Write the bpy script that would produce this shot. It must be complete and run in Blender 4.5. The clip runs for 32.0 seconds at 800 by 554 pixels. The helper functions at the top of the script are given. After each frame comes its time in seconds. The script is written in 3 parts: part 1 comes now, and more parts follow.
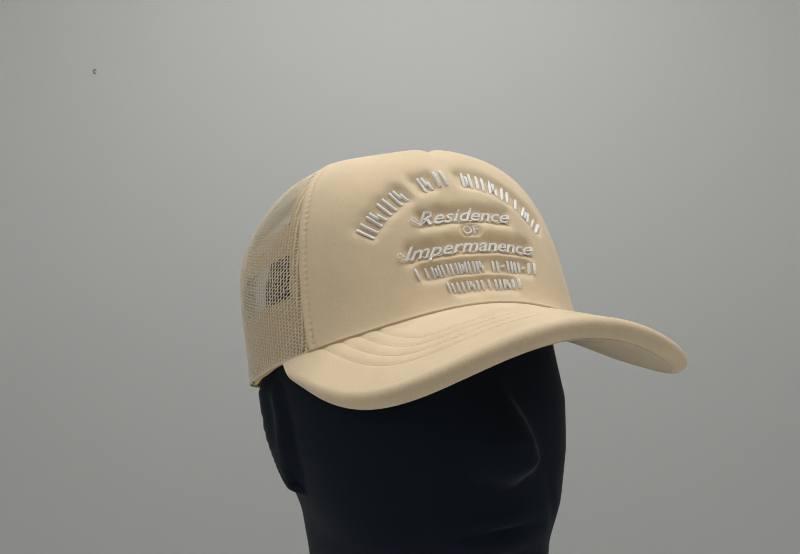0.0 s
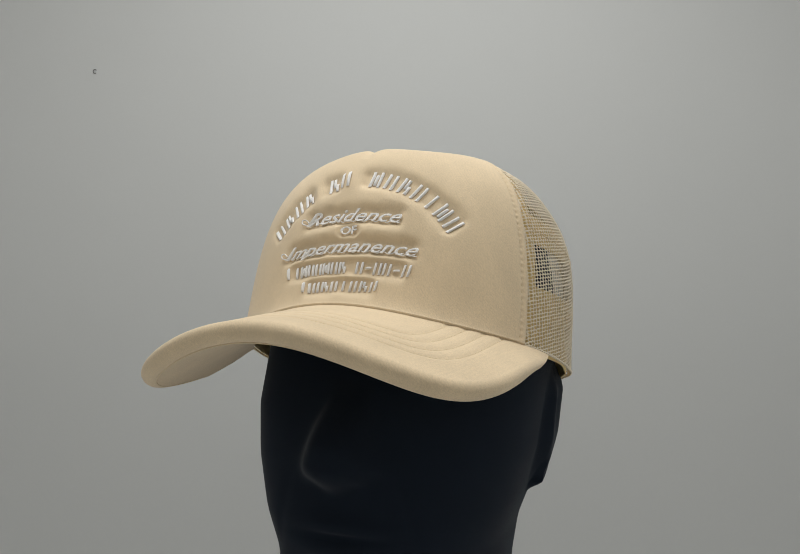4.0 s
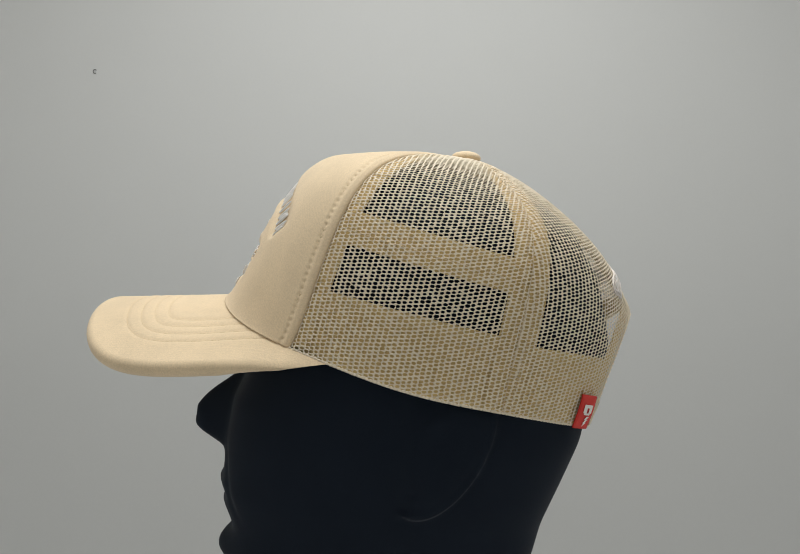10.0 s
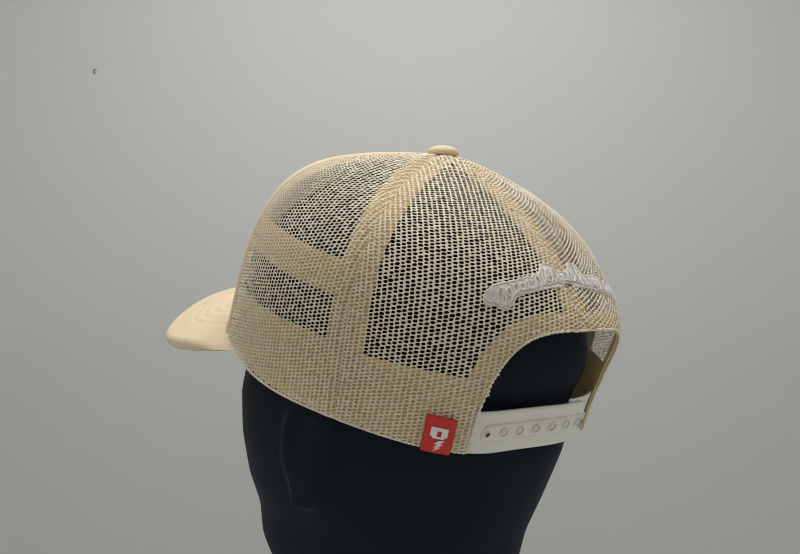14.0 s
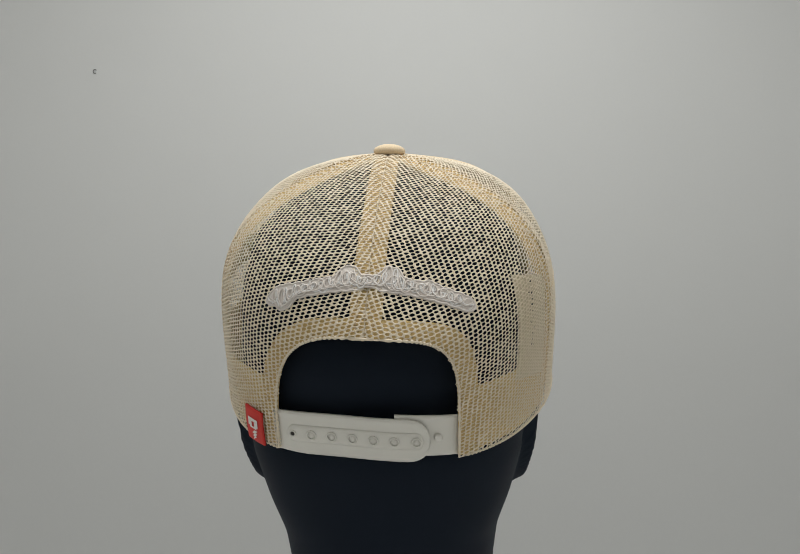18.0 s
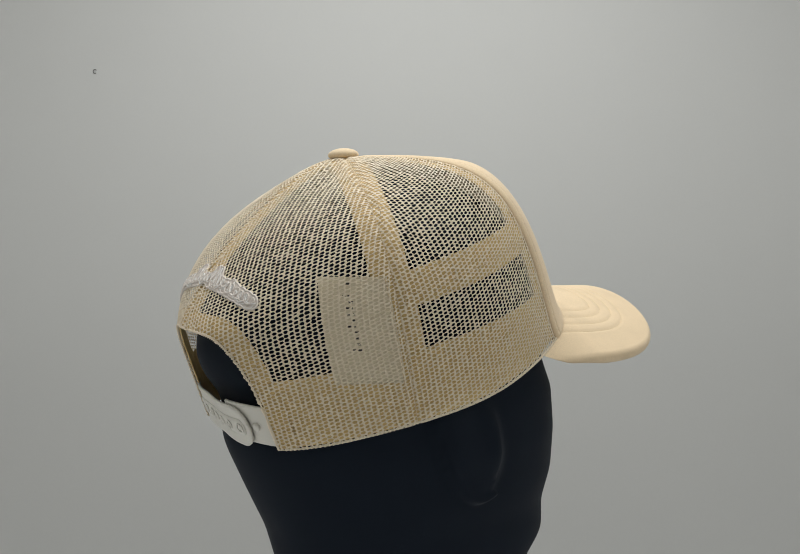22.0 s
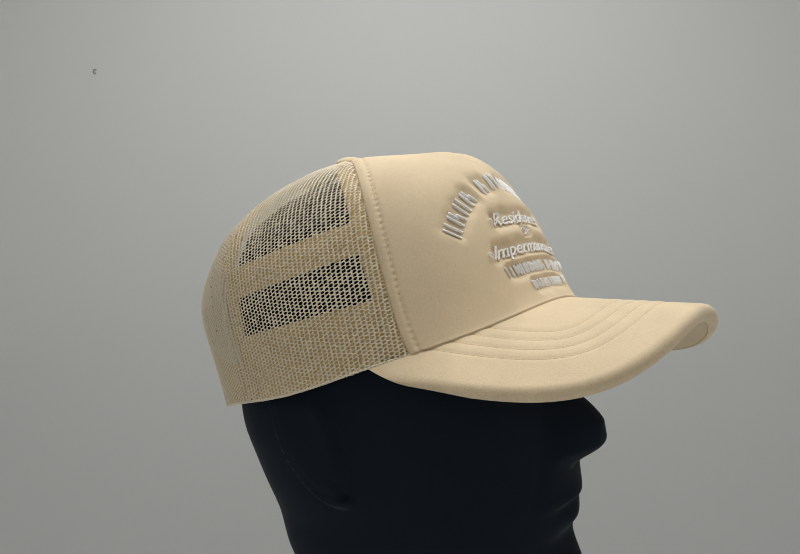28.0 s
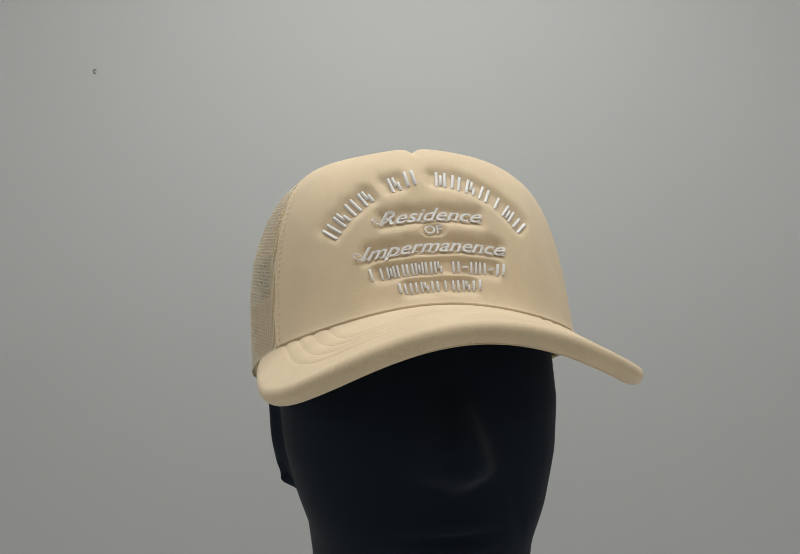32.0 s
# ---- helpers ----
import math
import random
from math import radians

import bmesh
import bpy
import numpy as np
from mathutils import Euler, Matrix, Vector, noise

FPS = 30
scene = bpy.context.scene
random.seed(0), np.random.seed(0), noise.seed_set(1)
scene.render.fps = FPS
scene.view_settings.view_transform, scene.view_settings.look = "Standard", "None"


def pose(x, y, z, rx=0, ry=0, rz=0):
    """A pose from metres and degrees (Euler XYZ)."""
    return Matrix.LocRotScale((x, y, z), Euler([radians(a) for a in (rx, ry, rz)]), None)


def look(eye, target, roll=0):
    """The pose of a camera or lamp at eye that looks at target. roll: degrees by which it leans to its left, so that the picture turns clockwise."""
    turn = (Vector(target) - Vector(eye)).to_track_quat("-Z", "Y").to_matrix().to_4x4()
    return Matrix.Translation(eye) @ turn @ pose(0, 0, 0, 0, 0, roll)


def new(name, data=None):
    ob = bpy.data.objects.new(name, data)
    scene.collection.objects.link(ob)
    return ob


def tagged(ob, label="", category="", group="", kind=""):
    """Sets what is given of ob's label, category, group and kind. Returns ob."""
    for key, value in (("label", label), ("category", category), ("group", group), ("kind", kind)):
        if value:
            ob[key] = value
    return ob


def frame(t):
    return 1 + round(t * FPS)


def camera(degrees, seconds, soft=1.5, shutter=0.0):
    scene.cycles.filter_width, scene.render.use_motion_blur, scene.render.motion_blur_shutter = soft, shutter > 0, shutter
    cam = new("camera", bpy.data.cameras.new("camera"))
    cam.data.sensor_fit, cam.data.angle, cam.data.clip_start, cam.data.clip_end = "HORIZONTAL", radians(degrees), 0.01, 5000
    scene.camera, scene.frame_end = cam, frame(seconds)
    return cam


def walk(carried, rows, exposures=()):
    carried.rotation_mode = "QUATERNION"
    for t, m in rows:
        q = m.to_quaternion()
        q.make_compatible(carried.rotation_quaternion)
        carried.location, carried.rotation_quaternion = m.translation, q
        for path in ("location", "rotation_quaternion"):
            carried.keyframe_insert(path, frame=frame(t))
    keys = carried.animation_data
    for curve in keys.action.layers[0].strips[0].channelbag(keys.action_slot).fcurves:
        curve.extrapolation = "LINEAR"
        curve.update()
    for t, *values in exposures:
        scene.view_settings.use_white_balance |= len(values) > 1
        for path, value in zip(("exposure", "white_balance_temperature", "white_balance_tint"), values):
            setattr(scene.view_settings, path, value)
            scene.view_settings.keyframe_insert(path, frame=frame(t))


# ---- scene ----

# ---------- camera and path ----------
CZ = 0.30                      # lens height above the table
DIST = 0.45                    # lens to the turning axis
cam = camera(53.53, 32.0, 0.65)
VIEW = pose(0, -DIST, CZ, 90 - 2.143, 0.390, 0.058)
walk(cam, [(0, VIEW), (32, VIEW)], [(0, -0.04), (3, -0.05), (6, -0.08), (7, -0.07), (8, 0.02), (9, 0.03), (10, 0.12), (11, 0.13), (13, 0.13), (18, 0.12), (23, 0.07), (28, 0.0), (29, 0.0), (30, -0.08), (32, -0.07)])

# the turntable: degrees of yaw at t seconds, nearly even
SPIN = -11.7115
DRIFT = (0.0, 1.01, 1.50, 0.40, 0.93, 0.90, 0.48, 0.77, 0.10)


def yaw_at(t):
    return SPIN * t + float(np.interp(t, np.linspace(0, 32, 9), DRIFT))


CAP_YAW, HEAD_YAW = 23.14, 25.20

# ---------- world and lights ----------
world = bpy.data.worlds.new("studio_world")
scene.world = world
world.use_nodes = True
world.node_tree.nodes["Background"].inputs[0].default_value = (0.8, 0.9, 1.0, 1)
world.node_tree.nodes["Background"].inputs[1].default_value = 0.05


def area_lamp(name, eye, target, sx, sy, watts, colour):
    lamp = bpy.data.lights.new(name, "AREA")
    lamp.shape, lamp.size, lamp.size_y, lamp.energy, lamp.color = "RECTANGLE", sx, sy, watts, colour
    ob = new(name, lamp)
    ob.matrix_world = look(eye, target)
    return ob


area_lamp("softbox_lamp", (0.02, 0.03, 0.93), (0.02, 0.03, 0.0), 0.68, 0.54, 4.95, (0.985, 0.99, 0.965))


# ---------- materials ----------
def material(name, colour, rough=0.6, metal=0.0):
    m = bpy.data.materials.new(name)
    m.use_nodes = True
    b = m.node_tree.nodes["Principled BSDF"]
    b.inputs["Base Color"].default_value = (*colour, 1)
    b.inputs["Roughness"].default_value = rough
    b.inputs["Metallic"].default_value = metal
    return m, m.node_tree, b


def grain(m, nt, b, colour, amount, scale, fine, bump, dist=0.0003, stretch=(1, 1, 1)):
    """Two scales of noise: broad tint and fine grain, with relief."""
    tc = nt.nodes.new("ShaderNodeTexCoord")
    mp = nt.nodes.new("ShaderNodeMapping")
    mp.inputs["Scale"].default_value = stretch
    nt.links.new(tc.outputs["Object"], mp.inputs["Vector"])
    n1, n2 = nt.nodes.new("ShaderNodeTexNoise"), nt.nodes.new("ShaderNodeTexNoise")
    n1.inputs["Scale"].default_value, n1.inputs["Detail"].default_value = scale, 4
    n2.inputs["Scale"].default_value, n2.inputs["Detail"].default_value = fine, 3
    for n in (n1, n2):
        nt.links.new(mp.outputs[0], n.inputs["Vector"])
    mix = nt.nodes.new("ShaderNodeMix")
    mix.data_type = "RGBA"
    mix.inputs[6].default_value = (*[c * (1 - amount) for c in colour], 1)
    mix.inputs[7].default_value = (*[min(1, c * (1 + amount)) for c in colour], 1)
    add = nt.nodes.new("ShaderNodeMath")
    add.operation = "MULTIPLY_ADD"
    add.inputs[1].default_value = 0.5
    nt.links.new(n2.outputs["Fac"], add.inputs[0])
    half = nt.nodes.new("ShaderNodeMath")
    half.operation = "MULTIPLY"
    half.inputs[1].default_value = 0.5
    nt.links.new(n1.outputs["Fac"], half.inputs[0])
    nt.links.new(half.outputs[0], add.inputs[2])
    nt.links.new(add.outputs[0], mix.inputs[0])
    nt.links.new(mix.outputs[2], b.inputs["Base Color"])
    bp = nt.nodes.new("ShaderNodeBump")
    bp.inputs["Strength"].default_value, bp.inputs["Distance"].default_value = bump, dist
    nt.links.new(n2.outputs["Fac"], bp.inputs["Height"])
    nt.links.new(bp.outputs[0], b.inputs["Normal"])
    return m


def knit(colour):
    """Brushed tricot over foam: a fine rib of loops and a soft sheen."""
    m, nt, b = material("cream_foam_fabric", colour, 0.85)
    grain(m, nt, b, colour, 0.28, 45, 1400, 0.5, 0.0002, (1, 1, 0.6))
    # fine slanting ribs over the grain
    tc, mp, wave = (nt.nodes.new(k) for k in ("ShaderNodeTexCoord", "ShaderNodeMapping", "ShaderNodeTexWave"))
    mp.inputs["Rotation"].default_value = (0.5, 0.6, 0.4)
    wave.inputs["Scale"].default_value, wave.inputs["Distortion"].default_value = 420, 9.0
    wave.inputs["Detail"].default_value, wave.inputs["Detail Scale"].default_value = 3, 2.5
    nt.links.new(tc.outputs["Object"], mp.inputs["Vector"])
    nt.links.new(mp.outputs[0], wave.inputs["Vector"])
    old = b.inputs["Base Color"].links[0].from_socket
    mul = nt.nodes.new("ShaderNodeMix")
    mul.data_type, mul.blend_type = "RGBA", "MULTIPLY"
    tone = nt.nodes.new("ShaderNodeMapRange")
    tone.inputs["To Min"].default_value, tone.inputs["To Max"].default_value = 0.95, 1.035
    nt.links.new(wave.outputs["Fac"], tone.inputs["Value"])
    mul.inputs[0].default_value = 1.0
    nt.links.new(old, mul.inputs[6])
    nt.links.new(tone.outputs[0], mul.inputs[7])
    nt.links.new(mul.outputs[2], b.inputs["Base Color"])
    b.inputs["Sheen Weight"].default_value = 0.15
    b.inputs["Sheen Roughness"].default_value = 0.5
    return m


CREAM = (0.755, 0.595, 0.395)
FOAM = knit(CREAM)
NET = grain(*material("cream_polyester_net", (0.95, 0.835, 0.665), 0.55), (0.95, 0.835, 0.665), 0.08, 80, 1500, 0.3)


def thin(m, colour, share):
    """Lets part of the light through, as thin yarn does."""
    nt = m.node_tree
    out, b = nt.nodes["Material Output"], nt.nodes["Principled BSDF"]
    tr, mix = nt.nodes.new("ShaderNodeBsdfTranslucent"), nt.nodes.new("ShaderNodeMixShader")
    tr.inputs["Color"].default_value = (*colour, 1)
    mix.inputs[0].default_value = share
    nt.links.new(b.outputs[0], mix.inputs[1])
    nt.links.new(tr.outputs[0], mix.inputs[2])
    nt.links.new(mix.outputs[0], out.inputs["Surface"])


thin(NET, (0.95, 0.85, 0.66), 0.22)
TAPE = grain(*material("cream_lining_tape", (0.77, 0.575, 0.26), 0.7), (0.77, 0.575, 0.26), 0.10, 120, 1400, 0.5)
THREAD = grain(*material("white_satin_thread", (0.97, 0.935, 0.915), 0.35), (0.97, 0.935, 0.915), 0.06, 200, 2600, 0.8, 0.0003, (3, 3, 0.5))
PATCH = grain(*material("pale_satin_thread", (0.80, 0.735, 0.68), 0.55), (0.80, 0.735, 0.68), 0.08, 200, 2600, 0.6)
STITCH = grain(*material("cream_sewing_thread", (0.78, 0.62, 0.40), 0.6), (0.78, 0.62, 0.40), 0.08, 200, 2000, 0.3)
PLASTIC = grain(*material("white_plastic", (0.74, 0.72, 0.66), 0.38), (0.74, 0.72, 0.66), 0.03, 40, 600, 0.08)
PLASTIC.node_tree.nodes["Principled BSDF"].inputs["Subsurface Weight"].default_value = 0.15
PLASTIC.node_tree.nodes["Principled BSDF"].inputs["Subsurface Radius"].default_value = (0.003, 0.003, 0.003)
RED = grain(*material("red_woven_label", (0.62, 0.03, 0.02), 0.7), (0.62, 0.03, 0.02), 0.12, 150, 2200, 0.4)
WHITE = grain(*material("white_woven_mark", (0.8, 0.76, 0.72), 0.7), (0.8, 0.76, 0.72), 0.05, 150, 2200, 0.3)
LABEL = grain(*material("pale_label_fabric", (0.82, 0.73, 0.54), 0.7), (0.82, 0.73, 0.54), 0.05, 150, 1800, 0.3)
SCUFF = material("grey_scuff", (0.20, 0.20, 0.20), 0.8)[0]
# colours the label's small print and the painted shade of the snap hole
PRINT_AND_HOLE = material("dark_print_and_hole_shade", (0.05, 0.045, 0.04), 0.8)[0]
FLOCK = grain(*material("black_flock", (0.0100, 0.0145, 0.0225), 0.95), (0.0100, 0.0145, 0.0225), 0.2, 40, 1800, 0.3)
FLOCK.node_tree.nodes["Principled BSDF"].inputs["Sheen Weight"].default_value = 0.07
FLOCK.node_tree.nodes["Principled BSDF"].inputs["Sheen Roughness"].default_value = 0.3
FLOCK.node_tree.nodes["Principled BSDF"].inputs["Specular IOR Level"].default_value = 0.10
PAPER = grain(*material("grey_white_paper", (0.60, 0.605, 0.60), 0.8), (0.60, 0.605, 0.60), 0.03, 4, 300, 0.05)
TABLE = grain(*material("white_laminate", (0.82, 0.82, 0.81), 0.6), (0.82, 0.82, 0.81), 0.05, 6, 300, 0.05)
WALL = grain(*material("white_card", (0.86, 0.86, 0.85), 0.9), (0.86, 0.86, 0.85), 0.02, 4, 200, 0.05)


# ---------- mesh helpers ----------
def mesh_of(name, verts, faces, mat, smooth=True):
    me = bpy.data.meshes.new(name)
    me.from_pydata([tuple(map(float, v)) for v in verts], [], [tuple(map(int, f)) for f in faces])
    me.materials.append(mat)
    if smooth:
        me.shade_smooth()
    me.update()
    return me


def part(name, verts, faces, mat, parent, label="", smooth=True):
    ob = new(name, mesh_of(name, verts, faces, mat, smooth))
    ob.parent = parent
    if label:
        ob["label"] = label
    return ob


def grid_faces(nu, nv, wrap=False, base=0):
    i, j = np.meshgrid(np.arange(nu if wrap else nu - 1), np.arange(nv - 1), indexing="ij")
    a, b = i * nv + j, ((i + 1) % nu) * nv + j
    return (np.stack([a, b, b + 1, a + 1], -1).reshape(-1, 4) + base).tolist()


def sheet(grid, normal, thick, name, mat, parent, label=""):
    """A closed slab: an outer grid of points and the same one pushed in by thick."""
    nu, nv = grid.shape[:2]
    inner = grid - normal * thick
    n = nu * nv
    top = np.array(grid_faces(nu, nv))
    back = top[:, ::-1] + n
    rim = [k * nv for k in range(nu)] + [(nu - 1) * nv + k for k in range(1, nv)] + [k * nv + nv - 1 for k in range(nu - 2, -1, -1)] + list(range(nv - 2, 0, -1))
    side = [(a, a + n, b + n, b) for a, b in zip(rim, rim[1:] + rim[:1])]
    return part(name, np.vstack([grid.reshape(-1, 3), inner.reshape(-1, 3)]), top.tolist() + back.tolist() + side, mat, parent, label)


def tube(path, radius, sides=6, closed=False):
    """Vertices and faces of a round cord along a path; radius may vary along it."""
    p = np.asarray(path, float)
    n = len(p)
    t = np.roll(p, -1, 0) - np.roll(p, 1, 0) if closed else np.gradient(p, axis=0)
    t /= np.linalg.norm(t, axis=1, keepdims=True) + 1e-12
    a = np.empty_like(p)
    ref = np.array([0, 0, 1.0]) if abs(t[0, 2]) < 0.9 else np.array([1.0, 0, 0])
    for i in range(n):
        ref = ref - t[i] * (ref @ t[i])
        ref /= np.linalg.norm(ref) + 1e-12
        a[i] = ref
    b = np.cross(t, a)
    k = np.arange(sides) * 2 * np.pi / sides
    rad = (np.asarray(radius, float) + np.zeros(n))[:, None, None]
    v = p[:, None] + rad * (np.cos(k)[None, :, None] * a[:, None] + np.sin(k)[None, :, None] * b[:, None])
    f = []
    for i in range(n if closed else n - 1):
        for j in range(sides):
            i2, j2 = (i + 1) % n, (j + 1) % sides
            f.append((i * sides + j, i * sides + j2, i2 * sides + j2, i2 * sides + j))
    if not closed:
        f += [tuple(range(sides))[::-1], tuple((n - 1) * sides + j for j in range(sides))]
    return v.reshape(-1, 3), f


def merge(pieces):
    vs, fs, n = [], [], 0
    for v, f in pieces:
        vs.append(np.asarray(v, float))
        fs += [tuple(k + n for k in q) for q in f]
        n += len(v)
    return np.vstack(vs), fs


def stitches(path, normal, length, gap, radius, lift):
    """Short thread dashes along a seam, slightly sunk."""
    p = np.asarray(path, float)
    d = np.concatenate([[0], np.cumsum(np.linalg.norm(np.diff(p, axis=0), axis=1))])
    pieces = []
    for s in np.arange(gap, d[-1] - length, length + gap):
        k = np.linspace(s, s + length, 4)
        q = np.stack([np.interp(k, d, p[:, c]) for c in range(3)], 1)
        nn = np.stack([np.interp(k, d, normal[:, c]) for c in range(3)], 1)
        q = q + nn * (lift * np.array([-0.6, 1, 1, -0.6]))[:, None]
        pieces.append(tube(q, radius, 5))
    return merge(pieces)


# ---------- the crown's surface ----------
# Cosine series over the azimuth u (0 at the front, +90 at the wearer's left): hem radius, hem height, and the bow of the profile
HEM_R = (0.0961, 0.0009, 0.0076, -0.0015, -0.0002, -0.0001, -0.0004)
HEM_Z = (-0.0648, 0.0318, 0.0036, 0.002, 0.0001, 0.0003, 0.0005)
BOW_R = (-0.0697, -0.9946, -0.3895, 0.0274, 0.0849)
BOW_Z = (-0.3885, 0.1332, 0.2102, -0.0754, -0.0494)
SWELL = (0.0073, -0.012, -0.0055, -0.0013, -0.0003, -0.0004)
WAVE = (-0.0012, 0.0025, 0.0024, 0.0014, -0.0006)
LIFT = (-0.0009, 0.0087, 0.0007, 0.0027, 0.001, 0.0005)
TOP_Z, HEM_Y, TOP_Y, SLIDE = 0.0483, 0.0072, 0.037, 0.5852
CAP_X, CAP_ROLL = 0.0027, 0.0303
TURN = radians(1.75)           # the panels sit a little turned on the crown's form


def series(c, u):
    return sum(k * np.cos(i * u) for i, k in enumerate(c))


def shell_v(u, v):
    """Point of the crown at azimuth u, v from 0 (hem) to 1 (button)."""
    u = u + TURN
    s, c = np.sin(v * np.pi / 2) + 1e-9, np.cos(v * np.pi / 2) + 1e-9
    r = (0.0005 * np.sin(u) + 0.0011 * np.sin(2 * u)) * c + series(HEM_R, u) * c ** np.exp(series(BOW_R, u)) + series(SWELL, u) * 2 * s * c + series(WAVE, u) * np.sin(2 * np.pi * v)
    back = (u + 2 * np.pi) % (2 * np.pi) - np.pi
    r = r + 0.0078 * np.exp(-((back - 0.24) / 0.36) ** 2) * np.exp(-((v - 0.18) / 0.105) ** 2)
    r = r - 0.0060 * np.exp(-(back / 0.42) ** 2) * np.exp(-(v / 0.11) ** 2)
    away = lambda deg: (u - math.radians(deg) + np.pi) % (2 * np.pi) - np.pi
    r = r - 0.0038 * np.exp(-(away(-138) / 0.42) ** 2 - ((v - 0.72) / 0.12) ** 2) - 0.0014 * np.exp(-(away(172) / 0.36) ** 2 - ((v - 0.60) / 0.18) ** 2) - 0.0020 * np.exp(-(away(122) / 0.30) ** 2 - ((v - 0.62) / 0.16) ** 2)
    r = r + 0.0008 * np.sin(9 * u + 1) * np.exp(-((v - 0.74) / 0.12) ** 2) * (np.abs(back) < 1.1)
    r = r - 0.0022 * np.exp(-(away(121) / 0.13) ** 2 - ((v - 0.72) / 0.10) ** 2) + 0.0010 * np.exp(-(away(111) / 0.10) ** 2 - ((v - 0.70) / 0.12) ** 2)
    r = r + (0.0011 * np.exp(-(away(-113) / 0.07) ** 2) - 0.0012 * np.exp(-(away(-101) / 0.08) ** 2) + 0.0007 * np.exp(-(away(-127) / 0.06) ** 2)) * np.exp(-((v - 0.34) / 0.17) ** 2)
    h = series(HEM_Z, u)
    z = h + (TOP_Z - h) * s ** np.exp(series(BOW_Z, u)) + series(LIFT, u) * np.sin(np.pi * v) ** 2
    y = HEM_Y + (TOP_Y - HEM_Y) * s ** SLIDE
    return np.stack([r * np.sin(u), y - r * np.cos(u), z], -1)


NU, NW = 361, 241
U_AX, W_AX = np.linspace(-np.pi, np.pi, NU), np.linspace(0, 1, NW)
_v = np.linspace(0, 1, 600) ** 1.5
_p = shell_v(U_AX[:, None] + 0 * _v, _v[None] + 0 * U_AX[:, None])
_l = np.concatenate([np.zeros((NU, 1)), np.cumsum(np.linalg.norm(np.diff(_p, axis=1), axis=2), 1)], 1)
V_OF = np.stack([np.interp(W_AX * l[-1], l, _v) for l in _l])
MERIDIAN = _l[:, -1]


def v_of(u, w):
    fu = np.clip((np.asarray(u) + np.pi) / (2 * np.pi) * (NU - 1), 0, NU - 1.000001)
    fw = np.clip(np.asarray(w) * (NW - 1), 0, NW - 1.000001)
    i, j = fu.astype(int), fw.astype(int)
    a, b = fu - i, fw - j
    return (1 - a) * ((1 - b) * V_OF[i, j] + b * V_OF[i, j + 1]) + a * ((1 - b) * V_OF[i + 1, j] + b * V_OF[i + 1, j + 1])


def shell(u, w):
    """The same with w in even steps of length along the meridian."""
    u, w = np.broadcast_arrays(np.asarray(u, float), np.asarray(w, float))
    u = (u + np.pi) % (2 * np.pi) - np.pi
    return shell_v(u, v_of(u, w))


def shell_n(u, w):
    e = 2e-3
    u, w = np.broadcast_arrays(np.asarray(u, float), np.asarray(w, float))
    w = np.clip(w, 0.0, 0.985)
    du, dw = shell(u + e, w) - shell(u - e, w), shell(u, np.clip(w + e, 0, 1)) - shell(u, np.clip(w - e, 0, 1))
    n = np.cross(du, dw)
    return n / (np.linalg.norm(n, axis=-1, keepdims=True) + 1e-12)


SHELL = shell(U_AX[:, None], W_AX[None])
ROW_LEN = np.concatenate([np.zeros((1, NW)), np.cumsum(np.linalg.norm(np.diff(SHELL, axis=0), axis=2), 0)], 0)


def w_at(u, z):
    """The w at which the meridian u reaches the height z."""
    u, z = np.broadcast_arrays(np.asarray(u, float), np.asarray(z, float))
    out = np.empty(u.size)
    for k, (a, h) in enumerate(zip(u.ravel(), z.ravel())):
        q = shell(a, W_AX)[:, 2]
        m = int(q.argmax())
        out[k] = np.interp(h, q[:m + 1], W_AX[:m + 1])
    return out.reshape(u.shape)


def uw_at(x, z, u0=None, w0=0.3):
    """u and w of the point of the front (or, from a start u0, of the back) at the given x and z."""
    x, z = np.asarray(x, float), np.asarray(z, float)
    u = np.arcsin(np.clip(x / 0.1, -0.9, 0.9)) if u0 is None else u0
    w = w0 + 0 * x
    for _ in range(25):
        w = np.clip(w, 0.001, 0.9)
        p, e = shell(u, w), 1e-3
        pu, pw = (shell(u + e, w) - p) / e, (shell(u, w + e) - p) / e
        det = pu[..., 0] * pw[..., 2] - pu[..., 2] * pw[..., 0]
        dx, dz = x - p[..., 0], z - p[..., 2]
        u = u + np.clip((dx * pw[..., 2] - dz * pw[..., 0]) / det, -0.1, 0.1)
        w = w + np.clip((dz * pu[..., 0] - dx * pu[..., 2]) / det, -0.1, 0.1)
    return u, np.clip(w, 0.0, 0.95)


def on_back(x, z, lift=0.0):
    """Points of the back of the crown, lifted off it."""
    u, w = uw_at(x, z, np.pi - np.arctan2(np.asarray(x, float), 0.09), 0.2)
    n = shell_n(u, w)
    return shell(u, w) + n * (np.asarray(lift) + 0 * u)[..., None], n


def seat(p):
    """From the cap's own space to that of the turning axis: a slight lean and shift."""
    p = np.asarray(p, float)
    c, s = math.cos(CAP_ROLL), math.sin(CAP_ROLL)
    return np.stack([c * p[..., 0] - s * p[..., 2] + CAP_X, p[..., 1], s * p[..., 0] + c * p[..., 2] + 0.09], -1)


SEAM_F, SEAM_B = radians(53.0), radians(117.5)
ARCH_X, ARCH_C, ARCH_Z0, ARCH_Z1 = 0.0410, -0.0016, -0.092, -0.0375


def arch_power(x):
    """The opening is squarer on the wearer's right."""
    return np.where(x < 0, 5.6, 3.4)


